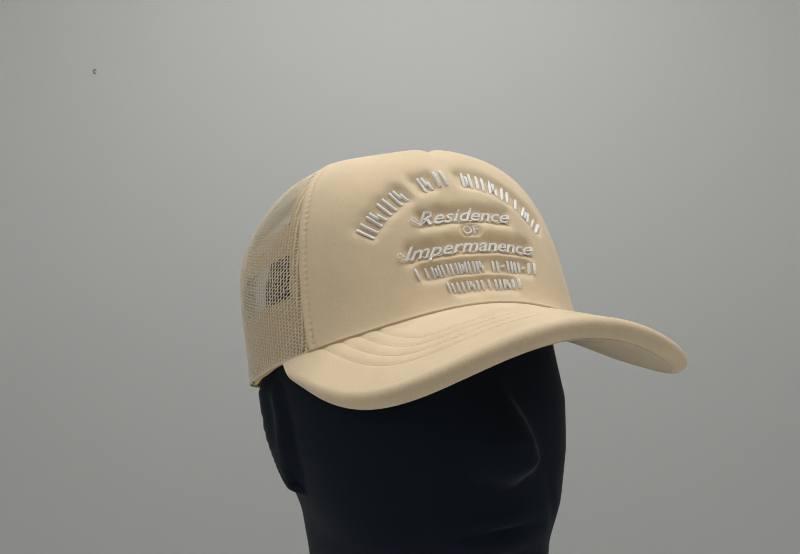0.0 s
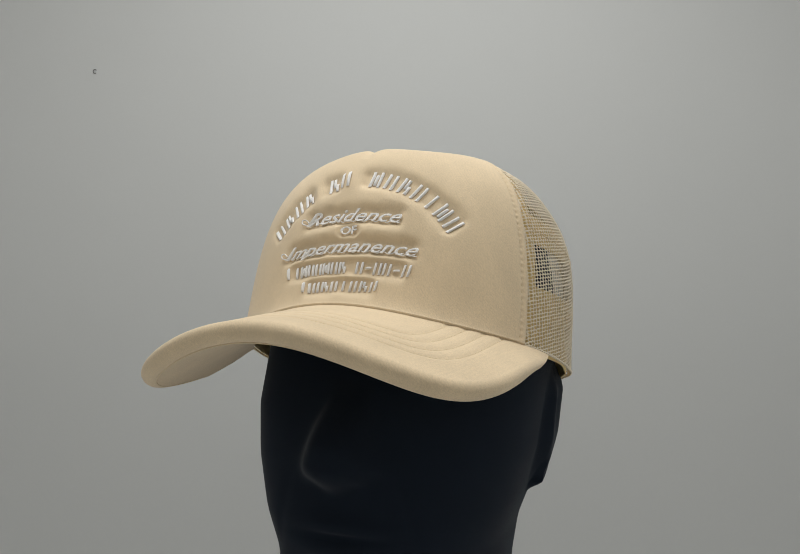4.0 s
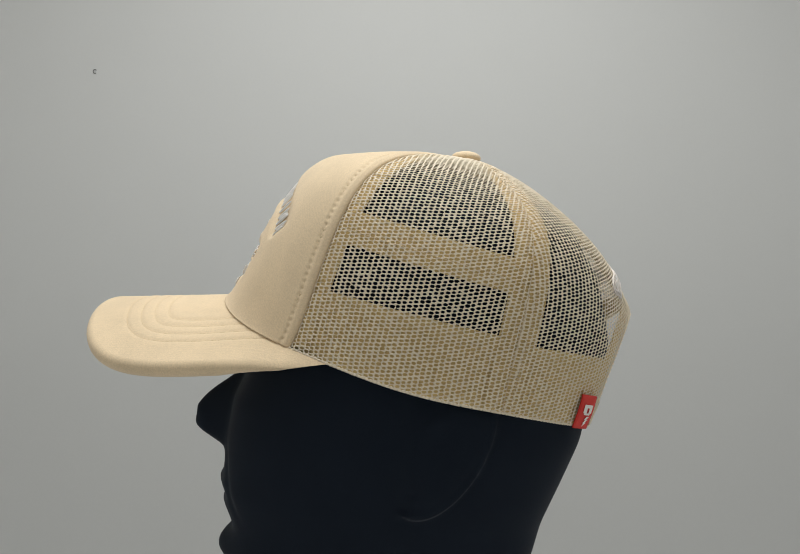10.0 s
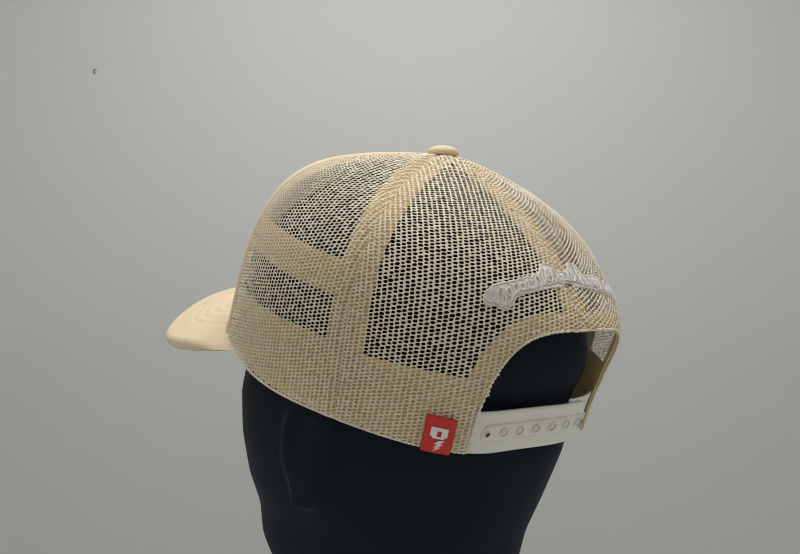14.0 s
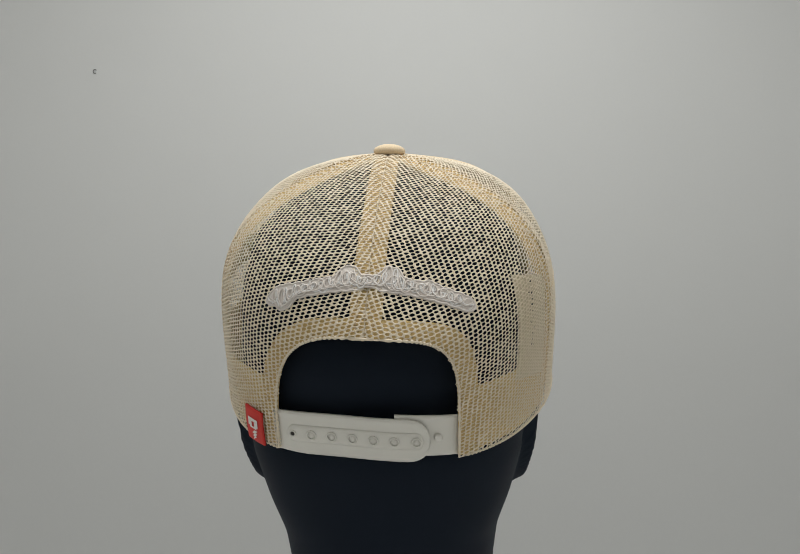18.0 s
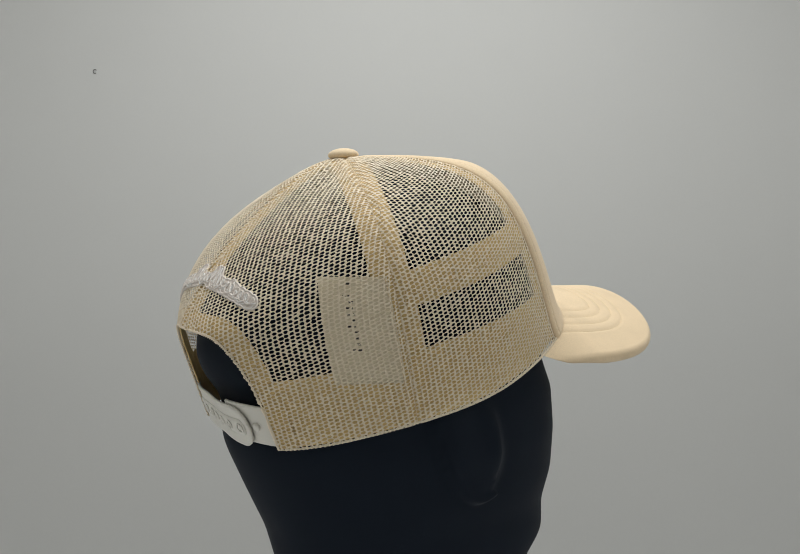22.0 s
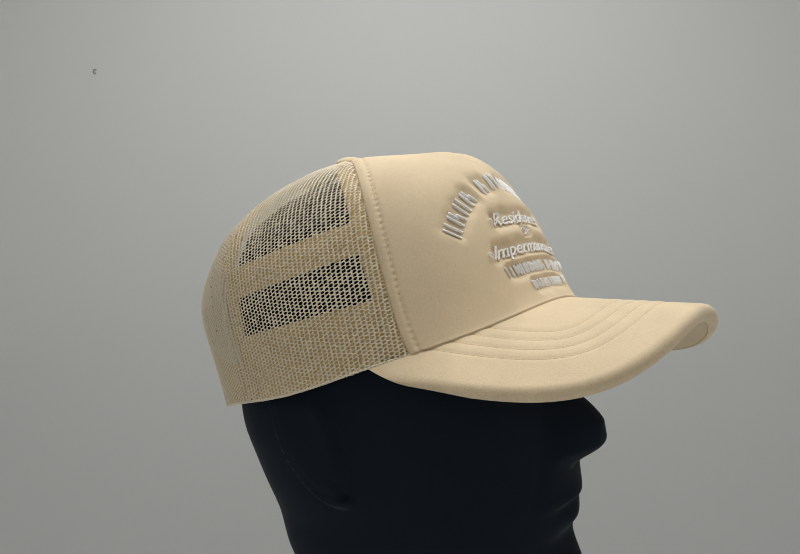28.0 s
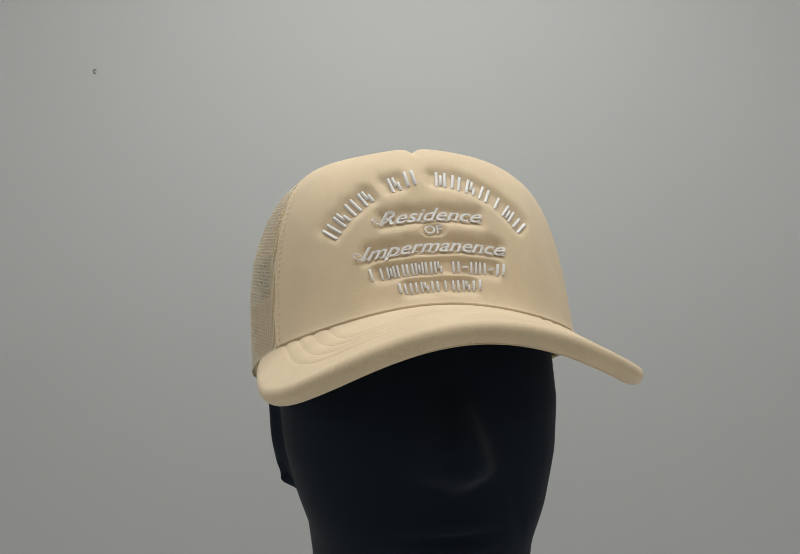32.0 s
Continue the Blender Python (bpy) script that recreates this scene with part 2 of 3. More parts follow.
def arch(p):
    """Below 1 inside the strap opening at the back."""
    k = arch_power(p[..., 0] - ARCH_C)
    return np.where(p[..., 1] > 0.05, (np.abs(p[..., 0] - ARCH_C) / ARCH_X) ** k + (np.clip(p[..., 2] - ARCH_Z0, 0, 1) / (ARCH_Z1 - ARCH_Z0)) ** k, 9.0)


# ---------- the cap ----------
cap = tagged(new("trucker_cap"), "cream foam-front trucker cap with mesh back on a black head form", "cap")


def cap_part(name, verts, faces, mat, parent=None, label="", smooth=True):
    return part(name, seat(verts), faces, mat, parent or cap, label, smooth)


# text rows of the front, in x and z: centre, half width, half height of the sunk channel
ARC_R, ARC_C, ARC_A = 0.0567, -0.0232, 0.97
TEXT_X, SAG = 0.0020, 3.3
CHANNELS = ((0.0150, 0.0235, 0.0024), (0.0079, 0.0035, 0.0014), (0.0003, 0.0320, 0.0024), (-0.0093, 0.0285, 0.0022), (-0.0177, 0.0158, 0.0020))


WORDS = ((-1.0, -0.55), (-0.36, -0.24), (0.06, 1.0))      # spans of the curved row


def sunk(x, z):
    """Depth to which the embroidery pulls the foam in, in metres."""
    xx = x - TEXT_X
    wob = 0.00025 * np.sin(xx * 620 + 0.7) + 0.00025 * np.sin(xx * 330 + z * 500)
    total = np.zeros(np.shape(x))
    for zc, hw, hh in CHANNELS:
        zc = zc - SAG * xx ** 2
        d = np.hypot(np.maximum(np.abs(xx) - hw + 0.001, 0), np.maximum(np.abs(z - zc) - hh * 0.72, 0)) + wob
        total = np.maximum(total, np.exp(-(np.maximum(d, 0) / 0.0030) ** 2))
    rad, ang = np.hypot(xx, z - ARC_C), np.arctan2(xx, z - ARC_C)
    for a0, a1 in WORDS:
        off = np.abs(ang - ARC_A * (a0 + a1) / 2) - ARC_A * (a1 - a0) / 2
        d = np.hypot(np.maximum(np.abs(rad - ARC_R) - 0.0019, 0), ARC_R * np.maximum(off, 0)) + wob
        total = np.maximum(total, np.exp(-(np.maximum(d, 0) / 0.0032) ** 2))
    return 0.0026 * total


def front_panel():
    nu, nv = 320, 260
    u, w = np.meshgrid(np.linspace(-SEAM_F, SEAM_F, nu), np.linspace(0, 0.985, nv), indexing="ij")
    p, n = shell(u, w), shell_n(u, w)
    edge = (SEAM_F - np.abs(u)) * np.hypot(p[..., 0], p[..., 1] - TOP_Y)
    puff = 0.0016 * np.clip(edge / 0.003, 0, 1) ** 0.5
    run = w * np.interp(u, U_AX, MERIDIAN)
    groove = -(0.0005 + 0.00022 * np.cos(2 * np.pi * run / 0.0032)) * np.exp(-((edge - 0.0058) / 0.0012) ** 2)
    crease = -0.0034 * np.exp(-(np.abs(p[..., 0] + 0.0005) / 0.0026) ** 1.5) * np.clip((w - 0.50) / 0.12, 0, 1)
    p = p + n * (puff + groove + crease - sunk(p[..., 0], p[..., 2]))[..., None]
    ob = sheet(seat(p), n, 0.004, "front_panel", FOAM, cap, "smooth cream foam-backed fabric front panel")
    for sgn in (-1, 1):
        ww = np.linspace(0.01, 0.93, 160)
        pm = shell(sgn * SEAM_F, ww)
        uu = sgn * (SEAM_F - 0.0058 / np.hypot(pm[:, 0], pm[:, 1] - TOP_Y))
        v, f = stitches(shell(uu, ww), shell_n(uu, ww), 0.0026, 0.0010, 0.00032, 0.0011)
        cap_part("seam_stitching", v, f, STITCH)
    return ob


def seam_relief(d):
    """The net dips into a seam and stands up a little beside it; d is the distance to the seam."""
    return 0.0005 * np.exp(-((d - 0.0040) / 0.0022) ** 2) - 0.0007 * np.exp(-(d / 0.0011) ** 2)


def cells(u0, u1, name, keep):
    """One panel of net: staggered rounded holes between strands, kept to the panel by its seams."""
    um = (u0 + u1) / 2
    im = int(round((um + np.pi) / (2 * np.pi) * (NU - 1)))
    length = MERIDIAN[im]
    cs, hp = 0.00255, 0.00178
    cols = int(0.12 / cs)
    rows = int(length / hp)
    fu = (np.array([u0, u1]) + np.pi) / (2 * np.pi) * (NU - 1)
    verts, faces = [], []
    ring = np.array([(-2, 0), (-1, -1), (1, -1), (2, 0), (1, 1), (-1, 1)], float) * (cs / 1.5 / 1.0 * 0.5, hp / 2)
    cen = [(c * cs, (r + (0.5 if c % 2 else 0.0)) * hp) for c in range(-cols, cols + 1) for r in range(rows + 1)]
    cen = np.array(cen)
    oval = np.linspace(0, 2 * np.pi, 7)[:-1] + np.pi
    ringhole = np.stack([np.cos(oval) * cs * 0.425, np.sin(oval) * hp * 0.40], -1) @ np.array([[1, 0.16], [0.0, 1]])
    lattice = np.concatenate([cen[:, None] + ring[None], cen[:, None] + ringhole[None], cen[:, None]], 1)
    a, w = lattice[..., 0], np.clip(lattice[..., 1] / length, 0, 0.985)
    # distance along the row to azimuth, row by row
    fw = w * (NW - 1)
    j = np.clip(fw.astype(int), 0, NW - 2)
    b = fw - j
    mid = (um + np.pi) / (2 * np.pi) * (NU - 1)
    uu = np.empty_like(a)
    for jj in np.unique(j):
        m = j == jj
        la, lb = ROW_LEN[:, jj], ROW_LEN[:, jj + 1]
        la, lb = la - np.interp(mid, np.arange(NU), la), lb - np.interp(mid, np.arange(NU), lb)
        ua, ub = np.interp(a[m], la, U_AX), np.interp(a[m], lb, U_AX)
        uu[m] = (1 - b[m]) * ua + b[m] * ub
    uc = uu[:, -1]
    tol = (u1 - u0) / 60
    ok = (uc > u0 - tol) & (uc < u1 + tol) & (lattice[:, -1, 1] < length * 0.985)
    uu, w = np.clip(uu[ok], u0, u1), w[ok]
    p, n = shell(uu, w), shell_n(uu, w)
    rad = np.maximum(np.hypot(p[..., 0], p[..., 1] - TOP_Y), 0.012)
    p = p + n * seam_relief(np.minimum(uu - u0, u1 - uu) * rad)[..., None]
    if keep is not None:
        ok = keep(p[:, -1])
        p, n = p[ok], n[ok]
    k = len(p)
    rnd = np.random.RandomState(3)
    jit = rnd.normal(0, 0.00008, (k, 1, 3)) + (p[:, 6:12] - p[:, 12:13]) * rnd.normal(0, 0.09, (k, 1, 1)) + rnd.normal(0, 0.00008, (k, 6, 3))
    front = p[:, :6] + n[:, :6] * 0.00022
    hole = p[:, 6:12] + jit
    back = p[:, :6] - n[:, :6] * 0.00014
    brow = front * 0.45 + hole * 0.55 + n[:, :6] * 0.00011
    verts = np.concatenate([front, brow, hole, back], 1).reshape(-1, 3)
    q = []
    for s in range(6):
        s2 = (s + 1) % 6
        q += [(o + s, o + s2, o + 6 + s2, o + 6 + s) for o in (0, 6, 12)]
    faces = (np.arange(k)[:, None, None] * 24 + np.array(q)[None]).reshape(-1, 4)
    return cap_part(name, verts, faces.tolist(), NET, label="open cream polyester mesh panel")


def level(u, za, zb, ua, ub):
    """Height that runs evenly from za at azimuth ua to zb at ub, as w."""
    return w_at(u, za + (zb - za) * (np.abs(u) - ua) / (ub - ua))


def band(name, u0, u1, low, high, depth, label="", n1=44, n2=12, trim=False, mat=None, sag=0.0):
    """A lining piece between two heights that are functions of the azimuth; sag: how far it stands off the net at its foot."""
    u = np.linspace(u0, u1, n1)
    wl, wh = low(u), high(u)
    t = np.linspace(0, 1, n2)[None]
    w = wl[:, None] * (1 - t) + wh[:, None] * t
    uu = np.repeat(u[:, None], n2, 1)
    p, n = shell(uu, w), shell_n(uu, w)
    off = depth + sag * (1 - t) ** 1.5 * (1 + 0.35 * np.sin(uu * 7 + 1) + 0.2 * np.sin(uu * 17))
    p = p - n * off[..., None]
    p[..., 2] -= 0.45 * (off - depth)
    if trim:
        bad = (arch(p) < 1.0).ravel()
        f = [q for q in grid_faces(n1, n2) if not bad[list(q)].any()]
        return cap_part(name, p.reshape(-1, 3), f, mat or TAPE, label=label)
    return sheet(seat(p), n, 0.0005, name, mat or TAPE, cap, label)


R = radians


def seam_tape(u, left, right, w0, w1):
    """Tape along a seam, left and right of it in metres, narrowing where the panels meet."""
    w = np.linspace(w0, w1, 70)
    pm = shell(u, w)
    rad = np.maximum(np.hypot(pm[:, 0], pm[:, 1] - TOP_Y), 0.012)
    t = np.linspace(-left, right, 9)
    uu = u + t[None] / rad[:, None]
    ww = np.repeat(w[:, None], 9, 1)
    p, n = shell(uu, ww), shell_n(uu, ww)
    sheet(seat(p - n * 0.0012), n, 0.0005, "seam_tape", TAPE, cap)


care = []


def build_net():
    outside = lambda p: arch(p) > 1.0
    cells(SEAM_F, SEAM_B, "side_mesh_panel", None)
    cells(-SEAM_B, -SEAM_F, "side_mesh_panel", None)
    cells(SEAM_B, np.pi, "rear_mesh_panel", outside)
    cells(-np.pi, -SEAM_B, "rear_mesh_panel", outside)
    zero = lambda u: 0 * u + 0.004
    for g in (1, -1):
        lo = lambda u: level(u, -0.0222, -0.0435, R(58), R(112))
        hi = lambda u: level(u, 0.0000, -0.0238, R(57.5), R(112))
        up = lambda u: level(u, 0.0140, -0.0075, R(60.5), R(112))
        band("sweatband", g * SEAM_F, g * SEAM_B, zero, lo, 0.0011, "cream fabric sweatband behind the mesh", sag=0.0017)
        band("cross_band", g * SEAM_F, g * SEAM_B, hi, up, 0.0012)
        rear = lambda u: level(u, -0.0490, -0.0585, R(122), R(152))
        band("sweatband", g * SEAM_B, g * R(160), zero, rear, 0.0011, n1=60, n2=24, trim=True, sag=0.0013)
        seam_tape(g * SEAM_F, 0.002 if g > 0 else 0.0095, 0.0095 if g > 0 else 0.002, 0.01, 0.97)
        seam_tape(g * SEAM_B, 0.0085, 0.0085, 0.01, 0.97)
    # tape down the middle of the back, above the opening
    w0 = float(w_at(np.pi - 1e-4, ARCH_Z1 + 0.002))
    w = np.linspace(w0, 0.97, 60)
    pm = shell(np.pi, w)
    rad = np.maximum(np.abs(pm[:, 1] - TOP_Y), 0.010)
    t = np.linspace(-0.0062, 0.0062, 9)
    uu, ww = np.pi + t[None] / rad[:, None], np.repeat(w[:, None], 9, 1)
    p, n = shell(uu, ww), shell_n(uu, ww)
    sheet(seat(p - n * 0.0012), n, 0.0005, "seam_tape", TAPE, cap)
    # care label behind the net of one rear panel
    care.append(band("care_label", R(-137.3), R(-119), lambda u: w_at(u, -0.0590 + 0 * u), lambda u: w_at(u, -0.0105 + 0 * u), 0.0005, "pale fabric care label behind the mesh", mat=LABEL))


def seam_lines():
    """Rows of thread down the two rear seams and the middle of the back."""
    w0 = float(w_at(np.pi - 1e-4, ARCH_Z1 + 0.001))
    for u, wa in ((SEAM_B, 0.01), (-SEAM_B, 0.01), (np.pi, w0)):
        w = np.linspace(wa, 0.95, 200)
        pm = shell(u, w)
        rad = np.maximum(np.hypot(pm[:, 0], pm[:, 1] - TOP_Y), 0.012)
        for off, lift in ((-0.0032, 0.0006), (0.0032, 0.0006)):
            uu = u + off / rad
            v, f = stitches(shell(uu, w), shell_n(uu, w), 0.0021, 0.0013, 0.00026, lift)
            cap_part("seam_stitching", v, f, STITCH)
        v, f = tube(pm - shell_n(u, w) * 0.0006, 0.00022, 5)
        cap_part("seam_thread", v, f, STITCH)
    # one row along each cross band
    for g in (1, -1):
        u = np.linspace(g * R(54), g * R(114), 120)
        w = 0.62 * level(u, 0.0000, -0.0238, R(57.5), R(112)) + 0.38 * level(u, 0.0140, -0.0075, R(60.5), R(112))
        v, f = stitches(shell(u, w), shell_n(u, w), 0.0021, 0.0013, 0.00024, 0.0003)
        cap_part("band_stitching", v, f, STITCH)


def arch_path(n=120, out=0.0, span=1.0):
    """The edge of the opening: azimuth and w, from one foot over the top to the other."""
    k = np.linspace(-np.pi / 2, np.pi / 2, n) * span
    e = 2 / arch_power(k)
    x = ARCH_C + (ARCH_X + out) * np.sign(np.sin(k)) * np.abs(np.sin(k)) ** e
    z = ARCH_Z0 + (ARCH_Z1 + out - ARCH_Z0) * np.abs(np.cos(k)) ** e
    return uw_at(x, np.maximum(z, -0.0945), np.pi - np.arctan2(x, 0.09), 0.2)


def edges():
    # hem cord on both sides
    for g in (1, -1):
        u = np.linspace(g * SEAM_F, g * R(154.5), 520)
        p = shell(u, 0.002) + shell_n(u, 0.002) * 0.0001
        v, f = tube(p, 0.00052 + 0.00022 * np.sin(np.arange(520) * 1.05), 5)
        cap_part("hem_edge", v, f, NET)
    u, w = arch_path(420)
    path = shell(u, w)
    v, f = tube(path, 0.00060 + 0.00025 * np.sin(np.arange(420) * 1.05), 5)
    cap_part("opening_edge", v, f, NET)
    u2, w2 = arch_path(420, out=0.0085)
    t = np.linspace(0, 1, 8)[None]
    uu, ww = u[:, None] * (1 - t) + u2[:, None] * t, w[:, None] * (1 - t) + w2[:, None] * t
    p, n = shell(uu, ww), shell_n(uu, ww)
    sheet(seat(p - n * 0.0010), n, 0.0006, "opening_binding", TAPE, cap, "folded cream mesh binding round the opening")


def button():
    k = 28
    prof = [(0.0001, 0.0036), (0.003, 0.0034), (0.0056, 0.0027), (0.0075, 0.0016), (0.0083, 0.0003), (0.0081, -0.0010), (0.0070, -0.0018), (0.0001, -0.0018)]
    a = np.arange(k) * 2 * np.pi / k
    v = np.array([[(r * math.cos(t), TOP_Y + r * math.sin(t), TOP_Z + 0.0016 + z - 0.05 * r * math.sin(t)) for r, z in prof] for t in a]).reshape(-1, 3)
    cap_part("button", v, grid_faces(k, len(prof), True), FOAM, label="fabric-covered top button")


# ---------- the visor ----------
VIS_W, VIS_Y0, VIS_L, VIS_T = 0.0866, -0.0392, 0.1324, 0.0086
VIS_U = R(65.5)


def visor_rim():
    """The outer edge: a blunt bow that droops to both sides and sits a little askew on the crown."""
    t = np.linspace(-1, 1, 2001)
    a = np.sign(t) * (1 - (1 - np.abs(t)) ** 3) * np.pi / 2
    x = VIS_W * np.sign(np.sin(a)) * np.abs(np.sin(a)) ** 0.798
    y = VIS_Y0 - VIS_L * np.clip(np.cos(a), 0, 1) ** 0.500
    s, k = (VIS_Y0 - y) / VIS_L, x / VIS_W
    left = np.clip(k, 0, 1)
    z = -0.0256 - 0.0398 * k ** 2 + 0.0073 * k ** 4 + 0.0038 * s - 0.0053 * s ** 2 + 0.0097 * k ** 2 * s - 0.0142 * k ** 2 * s ** 2 - 0.0067 * k ** 4 * s
    z = z + 0.0075 * k - 0.0076 * k ** 3 + 0.0860 * x * s - 0.0164 * k * s ** 2 + 0.0038 * left ** 2 * s
    x2 = x * (1 + 0.019 * left) + 0.0014 + 0.0052 * s - 0.0340 * (VIS_Y0 - y)
    return np.stack([x2, y + 0.0004 * k * s + 0.0065 * (1 - k ** 2) * s, z], -1)


VIS_RIM = visor_rim()
VIS_LEN = np.concatenate([[0], np.cumsum(np.linalg.norm(np.diff(VIS_RIM, axis=0), axis=1))])
VIS_LEN = VIS_LEN / VIS_LEN[-1] * 2 - 1


def visor_edge(f):
    """Outer edge at f from -1 to 1, in even steps of length: x, y, z."""
    return np.stack([np.interp(f, VIS_LEN, VIS_RIM[:, c]) for c in range(3)], -1)


def visor_grid(f, s):
    """Top of the visor: s from 0 (outer edge) to 1 (crown)."""
    e = visor_edge(f)
    r = shell(f * VIS_U, 0.0) + np.stack([0 * f, 0 * f, 0 * f + 0.0005], -1)
    k = np.clip((np.abs(f) - 0.90) / 0.10, 0, 1)[..., None] ** 3 * 0.97
    e = e * (1 - k) + r * k
    p = e * (1 - s)[..., None] + r * s[..., None]
    return p, np.linalg.norm(e - r, axis=-1) * s


STITCH_D = (0.0205, 0.0275, 0.0345, 0.0415)


def visor():
    nu, ns = 280, 130
    f, s = np.meshgrid(np.linspace(-1, 1, nu), np.linspace(0, 1, ns), indexing="ij")
    p, along = visor_grid(f, s)
    n = np.cross(np.gradient(p, axis=1), np.gradient(p, axis=0))
    n /= np.linalg.norm(n, axis=-1, keepdims=True) + 1e-12
    n[n[..., 2] < 0] *= -1
    c0, c1 = int(np.argmax(f[:, 0] > -0.94)), int(np.argmax(f[:, 0] > 0.94))
    n[:c0], n[c1:] = n[c0], n[c1]
    rim_line = visor_grid(np.linspace(-1, 1, 1600), np.zeros(1600))[0]
    d = np.stack([np.sqrt(((q[:, None] - rim_line[None]) ** 2).sum(-1).min(1)) for q in p])
    thick = VIS_T * np.clip(along[:, -1:] / 0.035, 0.06, 1) * np.clip((1 - np.abs(f[:, :1])) / 0.08, 0.03, 1) ** 0.6
    rim = np.clip(d / 0.0042, 0, 1)
    h = -0.45 * thick * (1 - np.sqrt(1 - (1 - rim) ** 2))
    for q in STITCH_D:
        h = h - 0.00038 * np.exp(-((d - q) / 0.0011) ** 2) + 0.00012 * np.exp(-((d - q - 0.0035) / 0.0020) ** 2)
    top = p + n * h[..., None]
    low = p + n * (-thick + 0.5 * thick * (1 - np.sqrt(1 - (1 - rim) ** 2)))[..., None]
    vt = np.concatenate([low[:, ::-1], top], 1)
    ob = cap_part("visor", vt.reshape(-1, 3), [q[::-1] for q in grid_faces(nu, 2 * ns)], FOAM, label="curved cream fabric visor with rows of stitching")
    for q in STITCH_D:
        pts, nrm = [], []
        for i in range(4, nu - 4):
            k = int(np.argmax(d[i] > q))
            if k and along[i, -1] > q:
                t = (q - d[i, k - 1]) / (d[i, k] - d[i, k - 1])
                pts.append(top[i, k - 1] * (1 - t) + top[i, k] * t)
                nrm.append(n[i, k])
        v, fc = stitches(np.array(pts), np.array(nrm), 0.0030, 0.0004, 0.00014, 0.00002)
        cap_part("stitching", v, fc, STITCH, ob)
    # seam under the rim
    k = np.argmax(d > 0.0036, axis=1)[16:-16]
    line = low[np.arange(16, nu - 16), k]
    for _ in range(60):
        line[1:-1] = (line[:-2] + 2 * line[1:-1] + line[2:]) / 4
    v, fc = tube(line, 0.00025, 5)
    cap_part("rim_seam", v, fc, STITCH, ob)
    return ob


front = front_panel()
build_net()
seam_lines()
edges()
button()
visor_ob = visor()

# ---------- embroidery, strap and labels on the cap ----------
def on_front(x, z, lift):
    """Points on the sunk foam of the front, lifted off it."""
    x, z = np.asarray(x, float), np.asarray(z, float)
    u, w = uw_at(x, z)
    return shell(u, w) + shell_n(u, w) * (0.0016 - sunk(x, z) + lift)[..., None]


def bar(cx, cz, width, height, turn=0.0):
    """A raised satin-stitch bar with a rounded back, turned clockwise by turn radians."""
    a, b = np.linspace(-1, 1, 5), np.linspace(-1, 1, 6)
    A, B = np.meshgrid(a, b, indexing="ij")
    x, z = A * width / 2, B * height / 2
    c, s = math.cos(turn), math.sin(turn)
    h = 0.0004 + 0.0012 * np.sqrt(np.clip(1 - 0.96 * A ** 2, 0, 1)) * np.clip(1.15 - np.abs(B) ** 6, 0, 1) - 0.0001
    return on_front(cx + c * x + s * z, cz - s * x + c * z, h).reshape(-1, 3), grid_faces(5, 6)


def row_z(x, zc):
    return zc - SAG * (x - TEXT_X) ** 2


def upright(cx, cz, across, turn, offs, width, height, lean=0.0):
    """Satin strokes side by side, standing in for one character."""
    pieces = []
    for off, part_h, up in offs:
        c, sn = math.cos(turn), math.sin(turn)
        dx, dz = off * across, up * height
        pieces.append(bar(cx + dx * c + dz * sn, cz - dx * sn + dz * c, width, height * part_h, turn + lean))
    v, f = merge(pieces)
    cap_part("embroidered_stroke", v, f, THREAD, front, "white satin-stitched stroke")


# plain strokes: place across the character, share of its height, shift up
PAIR = ((-0.42, 1.0, 0.0), (0.42, 1.0, 0.0))
TRIO = ((-0.5, 1.0, 0.0), (0.0, 0.72, 0.0), (0.5, 1.0, 0.0))
STEP = ((-0.42, 1.0, 0.0), (0.1, 0.60, 0.18), (0.46, 0.60, -0.18))
ONE = ((0.0, 1.0, 0.0),)
DASH = "dash"


def front_lettering():
    # the curved top row: plain strokes in place of the mark
    kinds = (PAIR, STEP, PAIR, STEP, None, STEP, PAIR, None, TRIO, PAIR, STEP, PAIR, ONE, TRIO, PAIR)
    for k, kind in enumerate(kinds):
        if kind:
            a = -ARC_A + 2 * ARC_A * k / 14
            upright(TEXT_X + ARC_R * math.sin(a), ARC_C + ARC_R * math.cos(a), 0.0042, a, kind, 0.0016, 0.0075)
    # two lower rows: plain strokes
    rows = ((-0.0093, 0.0305, 0.0054, (ONE, ONE, TRIO, PAIR, PAIR, TRIO, PAIR, STEP, None, PAIR, DASH, PAIR, PAIR, DASH, PAIR)),
            (-0.0177, 0.0172, 0.0046, (PAIR, PAIR, STEP, PAIR, ONE, PAIR, STEP, PAIR)))
    for zc, half, hgt, kinds in rows:
        step = 2 * half / (len(kinds) - 1)
        for k, kind in enumerate(kinds):
            x = TEXT_X - half + k * step
            if kind is DASH:
                v, f = bar(x, row_z(x, zc), 0.0030, 0.0010)
                cap_part("embroidered_stroke", v, f, THREAD, front, "white satin-stitched dash")
            elif kind:
                upright(x, row_z(x, zc), 0.0029, 2 * SAG * (x - TEXT_X), kind, 0.00115, hgt)


